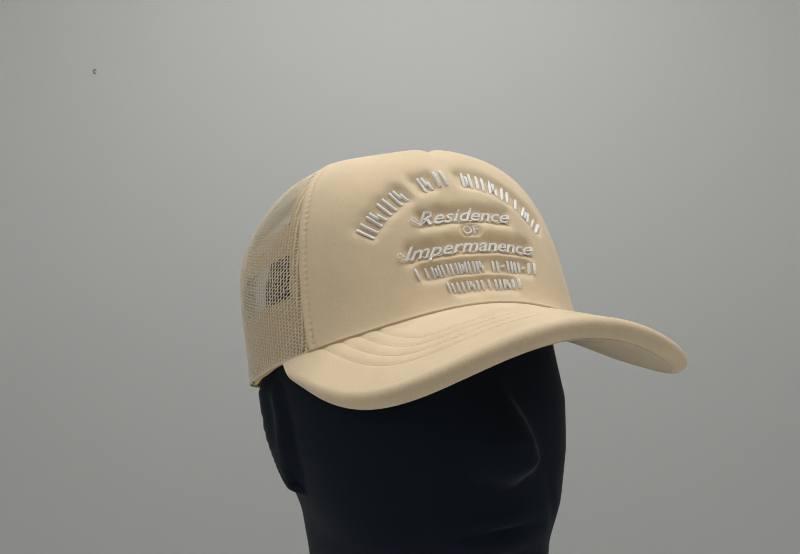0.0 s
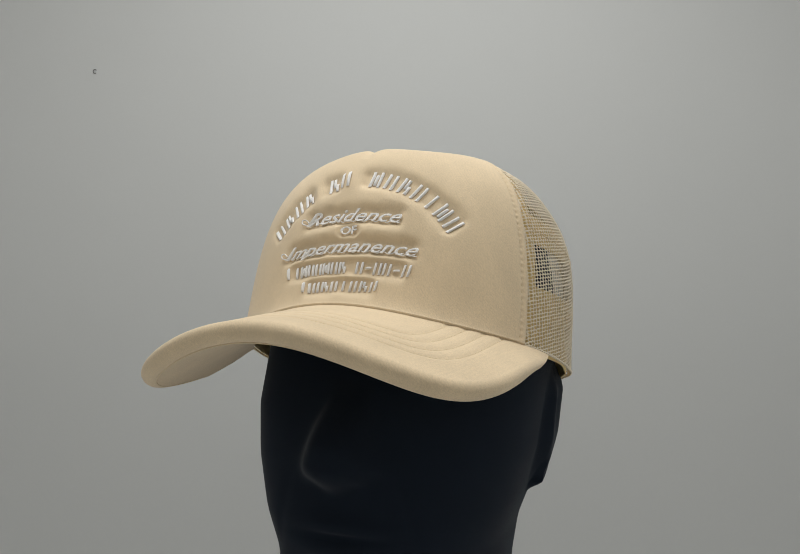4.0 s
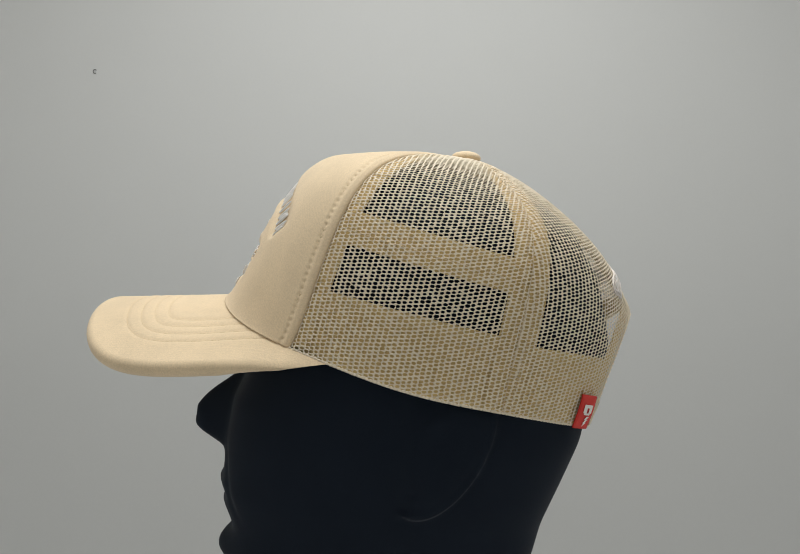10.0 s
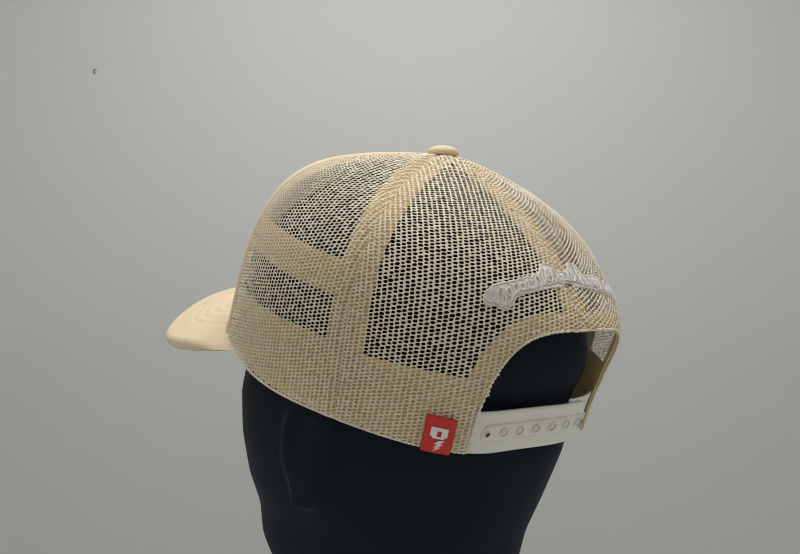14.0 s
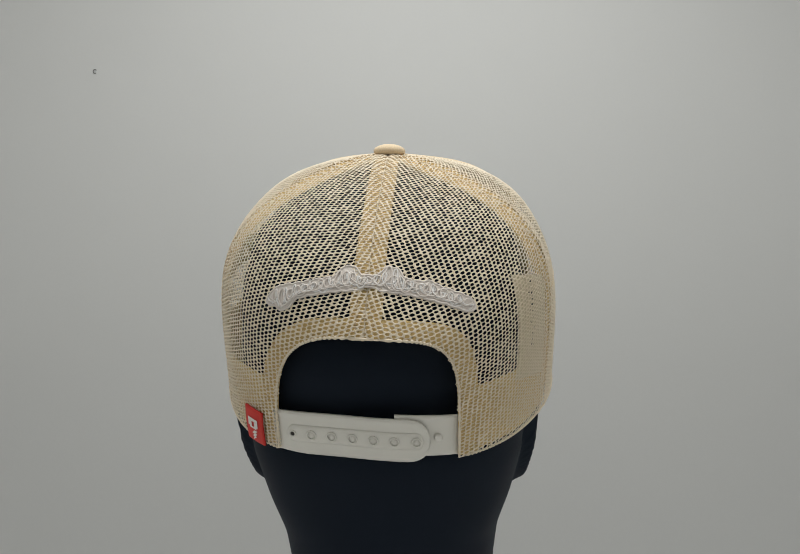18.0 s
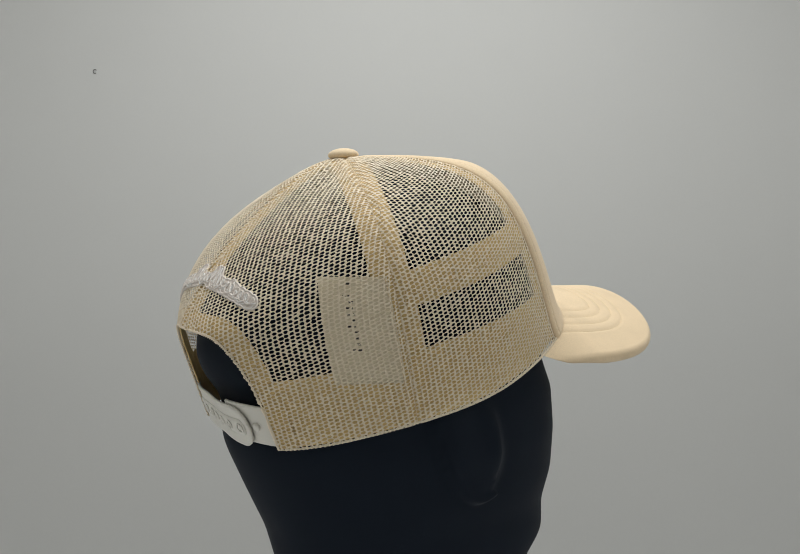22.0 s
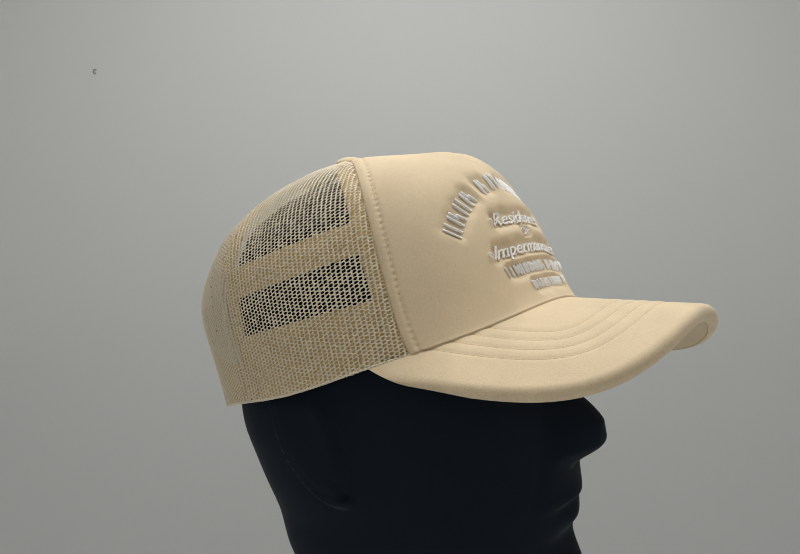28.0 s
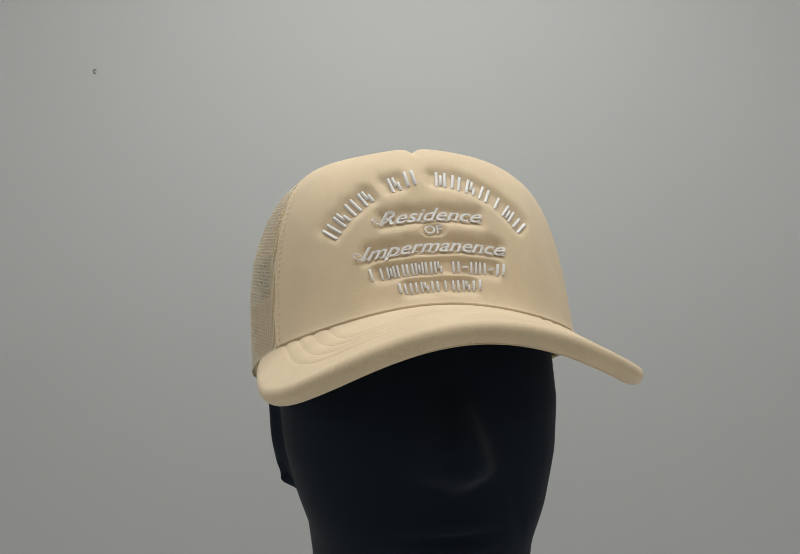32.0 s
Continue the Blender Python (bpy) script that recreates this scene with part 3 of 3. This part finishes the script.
def written(body, zc, width, size, shear):
    """A stitched word on the front, in the built-in font; slanted words get a swash."""
    cu = bpy.data.curves.new("word", "FONT")
    cu.body, cu.size, cu.shear, cu.align_x, cu.resolution_u = body, size, shear, "LEFT", 3
    cu.extrude, cu.bevel_depth, cu.bevel_resolution, cu.offset = 0.00025, 0.00020, 1, -0.00010
    ob = new("word", cu)
    bpy.context.view_layer.update()
    me = bpy.data.meshes.new_from_object(ob.evaluated_get(bpy.context.evaluated_depsgraph_get()))
    v = np.array([tuple(q.co) for q in me.vertices])
    f = [tuple(q.vertices) for q in me.polygons]
    bpy.data.objects.remove(ob)
    bpy.data.meshes.remove(me)
    span = v[:, 0].max() - v[:, 0].min()
    v[:, 0] = (v[:, 0] - v[:, 0].min() - span / 2) * width / span + TEXT_X
    v[:, 1] = v[:, 1] - size * 0.29
    z = v[:, 1] + row_z(v[:, 0], zc)
    p = on_front(v[:, 0], z, v[:, 2] * 0.8 + 0.0010)
    word = cap_part("embroidered_word", p, f, THREAD, front, "white satin-stitched word", smooth=False)
    if shear:
        # a looped swash before the capital, and fine joining threads along the foot
        x0 = TEXT_X - width / 2
        t = np.linspace(0, 1, 60)
        a = 0.4 + t * 5.6
        r = 0.0017 + 0.0012 * t
        x = x0 - 0.0012 + r * np.cos(a) + 0.0040 * t ** 2
        z = row_z(x0, zc) - 0.0012 + 0.9 * r * np.sin(a) + 0.0042 * t ** 3
        cords = [tube(on_front(x, z, 0.0011 + 0 * x), 0.00036, 5)]
        x = np.linspace(x0 + 0.006, x0 + width - 0.0005, 220)
        n = len(body)
        wave = 0.00055 * np.sin((x - x0) / width * 2 * np.pi * n)
        cords.append(tube(on_front(x, row_z(x, zc) - 0.0021 + wave, 0.0009 + 0 * x), 0.00026, 5))
        v, f = merge(cords)
        cap_part("swash", v, f, THREAD, word)


def on_strap(x, z, lift):
    """Points on the line of the strap, which runs flatter than the crown."""
    x = np.asarray(x, float)
    p, n = on_back(x, z, lift)
    p[..., 1] -= 0.0036 * np.exp(-((x - 0.012) / 0.022) ** 2)
    return p, n


def strap():
    """Two plastic tongues across the opening, one over the other."""
    def tongue(name, x0, x1, lift, low, high, round_end):
        xs = np.linspace(0, 1, 60)
        x = x0 + (x1 - x0) * xs
        half = np.full(60, 1.0)
        if round_end:
            r = 0.0105 / abs(x1 - x0)
            k = np.clip((xs - (1 - r)) / r, 0, 1)
            half = np.sqrt(np.clip(1 - k ** 2.4, 0, 1)) * 0.98 + 0.02
        b = np.linspace(-1, 1, 15)
        X = np.repeat(x[:, None], 15, 1)
        mid, hh = (low + high) / 2 + 0 * x, (high - low) / 2 * half
        Z = mid[:, None] + hh[:, None] * b[None]
        ridge = 0.0005 * (np.clip((np.abs(b) - 0.80) / 0.1, 0, 1) * np.clip((1.0 - np.abs(b)) / 0.06, 0, 1))[None]
        p, n = on_strap(X, Z, lift + ridge)
        return sheet(seat(p), n, 0.0011, name, PLASTIC, cap, "white moulded plastic snap strap")
    over = tongue("snap_strap", 0.0412, -0.0305, -0.0002, -0.0938, -0.0735, True)
    under = tongue("strap_tongue", -0.0470, -0.0150, -0.0022, -0.0920, -0.0728, False)
    # raised track with its snap seats
    xs, zs = np.linspace(0.0345, -0.0275, 60), np.linspace(-1, 1, 7)
    k = np.minimum(np.arange(60), np.arange(60)[::-1]) / 3.0
    hh = 0.0041 * np.sqrt(np.clip(1 - np.clip(1 - k, 0, 1) ** 2, 0.02, 1))
    X, Z = np.repeat(xs[:, None], 7, 1), -0.0836 + hh[:, None] * zs[None]
    p, n = on_strap(X, Z, 0.0004 - 0.0003 * (np.abs(zs) > 0.9)[None])
    sheet(seat(p), n, 0.0005, "snap_track", PLASTIC, over)
    for i, x in enumerate((0.0316, 0.0228, 0.0135, 0.0040, -0.0055, -0.0147, -0.0242)):
        a = np.linspace(0, 2 * np.pi, 21)[:-1]
        r = 0.0014 if i == 0 else 0.0020
        p, n = on_strap(x + r * np.cos(a), -0.0836 + r * np.sin(a), 0.0007)
        v, f = tube(p, 0.00042, 6, True)
        cap_part("snap_ring", v, f, PLASTIC, over)
        c, n = on_strap(np.array([x]), np.array([-0.0836]), 0.0006)
        if i == 0:
            # a flat dark disc paints the hole's shaded depth; nothing is cut
            q, m = on_strap(x + 0.0013 * np.cos(a), -0.0836 + 0.0013 * np.sin(a), 0.00062)
            cap_part("snap_hole_shade", q, [tuple(range(20))], PRINT_AND_HOLE, over, "flat dark disc as the shade inside the open snap hole")
        else:
            rr = np.array([0.0013, 0.0009, 0.0001])
            q = np.concatenate([on_strap(x + k2 * np.cos(a), -0.0836 + k2 * np.sin(a), h)[0] for k2, h in zip(rr, (0.0005, 0.0009, 0.0010))])
            f = [(j * 20 + t, j * 20 + (t + 1) % 20, (j + 1) * 20 + (t + 1) % 20, (j + 1) * 20 + t) for j in range(2) for t in range(20)] + [tuple(range(40, 60))]
            cap_part("snap_peg", q, f, PLASTIC, over)
    a = np.linspace(0, 2 * np.pi, 21)[:-1]
    q = np.concatenate([on_strap(-0.0340 + k2 * np.cos(a), -0.0826 + k2 * np.sin(a), h)[0] for k2, h in zip((0.0018, 0.0018, 0.0014, 0.0001), (-0.0022, -0.0008, -0.0004, -0.0003))])
    f = [(j * 20 + t, j * 20 + (t + 1) % 20, (j + 1) * 20 + (t + 1) % 20, (j + 1) * 20 + t) for j in range(3) for t in range(20)] + [tuple(range(60, 80))]
    cap_part("snap_peg", q, f, PLASTIC, under)


def back_patch():
    """The stitched mark over the opening: a flat wavy band with an outline and looping cords, no letters."""
    x = np.linspace(0.0425, -0.0480, 260)
    zc = -0.0150 - 4.4 * (x + 0.003) ** 2
    bump = lambda c, s, k=2: np.exp(-np.abs((x - c) / s) ** k)
    scallop = np.abs(np.sin(x * 720)) ** 0.6
    top = 0.0030 + 0.0040 * bump(0.0062, 0.0046, 4) + 0.0040 * bump(-0.0125, 0.0046, 4) + 0.0012 * bump(0.036, 0.006) + 0.0012 * bump(-0.029, 0.003) + 0.0006 * scallop
    low = 0.0032 + 0.0034 * bump(0.0335, 0.0040, 3) - 0.0018 * bump(-0.0035, 0.0035) + 0.0005 * np.abs(np.sin(x * 640 + 1)) ** 0.6
    end = np.clip(np.minimum(0.0426 - x, x + 0.0481) / 0.0045, 0, 1)
    end = np.sqrt(np.clip(1 - (1 - end) ** 2, 0.001, 1))
    top, low = zc + top * end, zc - low * end
    b = np.linspace(0, 1, 15)
    X, Z = np.repeat(x[:, None], 15, 1), low[:, None] * (1 - b) + top[:, None] * b
    rough = np.random.RandomState(8).normal(0, 0.00012, X.shape)
    p, n = on_back(X, Z, 0.00040 + rough)
    ob = sheet(seat(p), n, 0.0006, "embroidered_patch", PATCH, cap, "white looping embroidery over the rear opening")
    q, n = on_back(np.concatenate([x, x[::-1]]), np.concatenate([top - 0.0004, (low + 0.0004)[::-1]]), 0.0005)
    v, f = tube(q, 0.00040, 5, True)
    cap_part("outline_cord", v, f, PATCH, ob)
    rng = np.random.RandomState(21)
    s = np.linspace(0.025, 0.975, 900)
    for k in range(5):
        drift = np.interp(s, np.linspace(0, 1, 40), rng.normal(0, 1, 40))
        swing = np.interp(s, np.linspace(0, 1, 30), rng.uniform(0.16, 0.36, 30))
        a = s * 2 * np.pi * (14 + 3 * k) + 1.3 * k + 0.9 * drift
        xx = np.clip(x[0] + (x[-1] - x[0]) * s + rng.uniform(0.0012, 0.0022) * np.sin(a), x[-1] + 0.0006, x[0] - 0.0006)
        t = np.clip(0.5 + 0.09 * np.roll(drift, 31) + swing * np.cos(a), 0.05, 0.95)
        zz = np.interp(-xx, -x, low) * (1 - t) + np.interp(-xx, -x, top) * t
        q, n = on_back(xx, zz, 0.00050 + 0.00012 * k)
        v, f = tube(q, 0.00032, 4)
        cap_part("satin_cord", v, f, THREAD if k % 2 else PATCH, ob)


def red_tag():
    u = np.linspace(R(142.8), R(150.2), 9)
    w1 = w_at(u, -0.0735 - 0.0026 * np.linspace(0, 1, 9))
    t = np.linspace(0, 1, 12)[None]
    W = 0.0 * (1 - t) + w1[:, None] * t
    U = np.repeat(u[:, None], 12, 1)
    p, n = shell(U, W), shell_n(U, W)
    bow = 0.0016 + 0.0004 * np.sin(np.pi * t)
    p = p + n * bow[..., None]
    p[:, 0, 2] -= 0.0006
    ob = sheet(seat(p), n, 0.0009, "red_tag", RED, cap, "small red woven side tag with white marks")
    du = R(7.4)

    def mark(name, quads):
        vs, fs = [], []
        for q in quads:
            k = len(vs)
            for a, b in q:
                uu = R(142.8) + du * a
                ww = float(np.interp(a, np.linspace(0, 1, 9), w1)) * b
                vs.append(shell(uu, ww) + shell_n(uu, ww) * (0.0021 + 0.0004 * math.sin(math.pi * b)))
            fs.append(tuple(range(k, k + len(q))))
        cap_part(name, vs, fs, WHITE, ob)
    mark("white_block", [[(0.22, 0.62), (0.78, 0.62), (0.78, 0.72), (0.22, 0.72)], [(0.22, 0.46), (0.44, 0.46), (0.44, 0.62), (0.22, 0.62)], [(0.58, 0.46), (0.78, 0.46), (0.78, 0.62), (0.58, 0.62)], [(0.30, 0.40), (0.70, 0.40), (0.70, 0.46), (0.30, 0.46)]])
    mark("white_bolt", [[(0.56, 0.36), (0.74, 0.36), (0.56, 0.24), (0.40, 0.24)], [(0.56, 0.26), (0.72, 0.26), (0.52, 0.14), (0.40, 0.14)], [(0.52, 0.16), (0.66, 0.16), (0.44, 0.03), (0.42, 0.03)]])


def label_print():
    """Unreadable small print on the care label: plain bars."""
    rng = random.Random(4)
    for col in (R(-131.5), R(-130.2)):
        for z in np.arange(-0.014, -0.045, -0.0027):
            if rng.random() < 0.3:
                continue
            u = np.array([col, col + R(0.7 + 0.5 * rng.random())])
            w = w_at(u, np.array([z, z]))
            w2 = w_at(u, np.array([z + 0.0009, z + 0.0009]))
            v = np.concatenate([shell(u, w) - shell_n(u, w) * 0.00042, shell(u, w2) - shell_n(u, w2) * 0.00042])
            cap_part("print_bar", v, [(0, 1, 3, 2)], PRINT_AND_HOLE, care[0])


front_lettering()
written("Residence", 0.0150, 0.0500, 0.0084, 0.45)
written("OF", 0.0079, 0.0085, 0.0052, 0.0)
written("Impermanence", 0.0003, 0.0690, 0.0084, 0.45)
strap()
back_patch()
red_tag()
label_print()

# ---------- head form ----------
HEAD_H = (-0.30, -0.26, -0.23, -0.20, -0.185, -0.170, -0.150, -0.130, -0.105, -0.080, -0.050, -0.020, 0.008, 0.024, 0.036, 0.042)
HEAD_W = (0.060, 0.052, 0.0512, 0.0535, 0.0560, 0.0567, 0.0605, 0.0669, 0.0735, 0.0758, 0.0758, 0.0755, 0.0695, 0.0560, 0.0370, 0.0040)
HEAD_F = (0.030, 0.016, 0.0153, 0.0401, 0.0680, 0.0904, 0.0912, 0.0966, 0.0965, 0.0959, 0.0813, 0.0720, 0.0600, 0.0440, 0.0180, -0.020)
HEAD_B = (0.070, 0.062, 0.0605, 0.0642, 0.0678, 0.0785, 0.0823, 0.0894, 0.0981, 0.1058, 0.1091, 0.1060, 0.0950, 0.0760, 0.0510, 0.0300)


def head_form():
    zs = np.concatenate([np.linspace(-0.30, -0.19, 16), np.linspace(-0.186, 0.042, 160)])

    def smooth(c):
        v = np.interp(zs, HEAD_H, c)
        k = np.array([1, 4, 6, 4, 1]) / 16.0
        for _ in range(3):
            v = np.convolve(np.pad(v, 2, mode="edge"), k, "valid")
        return v
    wd, fr, bk = smooth(HEAD_W), smooth(HEAD_F), smooth(HEAD_B)
    a = np.linspace(0, 2 * np.pi, 301)[:-1]
    A, Z = np.meshgrid(a, zs, indexing="ij")
    wd, fr, bk = wd[None] + 0 * A, fr[None] + 0 * A, bk[None] + 0 * A
    wd = wd - 0.0009 * np.exp(-((Z + 0.150) / 0.014) ** 2)
    cy = np.cos(A)
    e = np.where(cy > 0, 0.840, 0.866)
    x = wd * np.sign(np.sin(A)) * np.abs(np.sin(A)) ** e
    mid = 0.0013 + 0 * A
    eb = 0.866 - 0.07 * np.clip((Z + 0.085) / 0.02, 0, 1)
    y = np.where(cy > 0, mid - (fr + mid) * np.abs(cy) ** e, mid + (bk - mid) * np.abs(cy) ** eb)
    # nose, lips, chin
    face = np.clip(cy, 0, 1)
    gx = lambda s: np.exp(-(x / s) ** 2)
    gz = lambda c, s: np.exp(-((Z - c) / s) ** 2)
    nose_w = 0.0090 + 0.0090 * np.clip((-0.072 - Z) / 0.028, 0, 1)
    wings = np.exp(-((np.abs(x) - 0.0140) / 0.0045) ** 2 - ((Z + 0.1015) / 0.0062) ** 2)
    tip = 0.0038 * np.clip(np.abs(x) / 0.011, 0, 1.3) ** 2
    k1, k2 = np.clip((-0.063 - Z) / 0.0245, 0, 1), np.clip((Z + 0.1155 - tip) / 0.0190, 0, 1)
    ramp = (0.7 * k1 + 0.3 * k1 * k1 * (3 - 2 * k1)) * k2 * k2 * (3 - 2 * k2)
    fold = np.exp(-((np.abs(x) - 0.027 - 0.25 * (-0.105 - Z)) / 0.0035) ** 2) * np.clip((-0.098 - Z) / 0.012, 0, 1) * np.clip((Z + 0.150) / 0.015, 0, 1)
    y = y - face * (0.0200 * ramp * np.exp(-np.abs(x / nose_w) ** 3.4) + 0.0042 * wings + 0.0030 * gz(-0.126, 0.0045) * gx(0.017) + 0.0028 * gz(-0.139, 0.0045) * gx(0.016)
                    - 0.0030 * gz(-0.1325, 0.0028) * gx(0.020) - 0.0030 * gz(-0.151, 0.006) * gx(0.022) + 0.0075 * gz(-0.165, 0.010) * gx(0.020) - 0.004 * gz(-0.075, 0.018) * (gx(0.05) - gx(0.018)) - 0.0009 * fold)
    # ears in low relief, the right one set further forward
    side = np.sign(x)
    ey, ez = y - np.where(x > 0, 0.0205, 0.0105), Z + 0.0935
    ca, sa = math.cos(0.35), math.sin(0.35)
    q = ((ca * ey - sa * ez) / 0.023) ** 2 + ((sa * ey + ca * ez) / 0.042) ** 2
    below = np.clip((-0.064 - Z) / 0.02, 0, 1)
    ear = np.clip((1.0 - q) / np.where(ca * ey - sa * ez < -0.004, 0.80, 0.26), 0, 1) * below
    bowl = np.exp(-(((ca * ey - sa * ez + 0.004) / 0.010) ** 2 + ((sa * ey + ca * ez - 0.008) / 0.020) ** 2))
    helix = np.exp(-((q - 0.58) / 0.10) ** 2) * below
    x = x + side * (0.0068 * ear * (3 - 2 * ear) * ear - 0.003 * bowl * below - 0.0008 * helix) * (np.abs(np.sin(A)) > 0.3)
    # hollow of the nape, behind the strap
    y = y - 0.0085 * np.exp(-((Z + 0.080) / 0.013) ** 2 - (x / 0.055) ** 4) * (cy < 0)
    x, y = x + 0.0057 + 0.0102 * (Z + 0.1), y + np.interp(Z, (-0.30, -0.055, 0.005), (-0.0192, 0.0043, 0.0))
    v = np.stack([x, y, Z + 0.30], -1).reshape(-1, 3)
    nz = len(zs)
    f = grid_faces(300, nz, True)
    f.append(tuple(i * nz for i in range(300))[::-1])
    f.append(tuple(i * nz + nz - 1 for i in range(300)))
    ob = new("mannequin_head", mesh_of("mannequin_head", v, f, FLOCK))
    return tagged(ob, "black flocked mannequin head form on an added plinth", "mannequin")


head = head_form()

# ---------- backdrop and enclosure ----------
def backdrop():
    """A sheet of paper that hangs straight and bows slightly forward low down."""
    z = np.concatenate([np.linspace(1.062, 0.15, 4), np.linspace(0.13, -0.304, 30)])
    bow = 2.0 * (1 - np.sqrt(1 - (np.clip(0.15 - z, 0, 1) / 2.0) ** 2))
    k = len(z)
    face = [(x, 0.60 - b, h) for x in (-0.72, 0.72) for h, b in zip(z, bow)]
    back = [(x, 0.61 - b, h) for x in (-0.72, 0.72) for h, b in zip(z, bow)]
    f = [(i, i + 1, k + i + 1, k + i) for i in range(k - 1)]
    f += [tuple(n + 2 * k for n in q[::-1]) for q in f]
    # the rim has points of its own, so that its edge stays sharp
    v = face + back + face + back
    a, b = 4 * k, 6 * k
    for i in range(k - 1):
        f += [(a + i, b + i, b + i + 1, a + i + 1), (a + k + i, a + k + i + 1, b + k + i + 1, b + k + i)]
    f += [(a, a + k, b + k, b), (a + k - 1, b + k - 1, b + 2 * k - 1, a + 2 * k - 1)]
    ob = new("backdrop", mesh_of("backdrop", v, f, PAPER, True))
    return tagged(ob, "smooth light grey paper backdrop behind the head form", "backdrop", kind="structure")


def slab(name, a, b, mat, label):
    (x0, y0, z0), (x1, y1, z1) = a, b
    v = [(x, y, z) for x in (x0, x1) for y in (y0, y1) for z in (z0, z1)]
    f = [(0, 1, 3, 2), (4, 6, 7, 5), (0, 4, 5, 1), (2, 3, 7, 6), (0, 2, 6, 4), (1, 5, 7, 3)]
    return tagged(new(name, mesh_of(name, v, f, mat, False)), label, "wall", kind="structure")


backdrop()
# unseen box added round the set: closes it and bounces the lamp's light
slab("wall_left", (-0.72, -0.783, -0.30), (-0.705, 0.598, 1.062), WALL, "added plain side wall, out of view, that bounces light")
slab("wall_right", (0.705, -0.783, -0.30), (0.72, 0.598, 1.062), WALL, "added plain side wall, out of view, that bounces light")
slab("wall_front", (-0.72, -0.80, -0.30), (0.72, -0.785, 1.062), WALL, "added plain wall behind the camera that bounces light")
slab("ceiling", (-0.72, -0.80, 1.064), (0.72, 0.61, 1.08), WALL, "added plain ceiling, out of view, that bounces light")
slab("floor", (-0.72, -0.80, -0.32), (0.72, 0.61, -0.304), TABLE, "added plain white floor, out of view, that bounces light")
# added support below the view, white to throw fill light upwards
tagged(slab("plinth", (-0.40, -0.30, -0.304), (0.40, 0.24, 0.0), TABLE, "added white plinth, out of view, under the head form"), category="plinth")


def scuff():
    """A small dark curl on the backdrop paper."""
    a = np.linspace(0.6, 5.2, 24)
    p = np.stack([-0.3998 + 0.0022 * np.cos(a), np.full(24, 0.5995), 0.5334 + 0.0026 * np.sin(a)], -1)
    v, f = tube(p, 0.0006, 5)
    tagged(new("scuff_mark", mesh_of("scuff_mark", v, f, SCUFF)), "small grey curled scuff mark on the backdrop", "mark")


scuff()


def motions():
    times = [float(k) for k in range(33)]
    walk(cap, [(t, pose(0, 0, CZ - 0.09, 0, 0, CAP_YAW + yaw_at(t))) for t in times])
    walk(head, [(t, pose(0, 0, 0, 0, 0, HEAD_YAW + yaw_at(t))) for t in times])


motions()
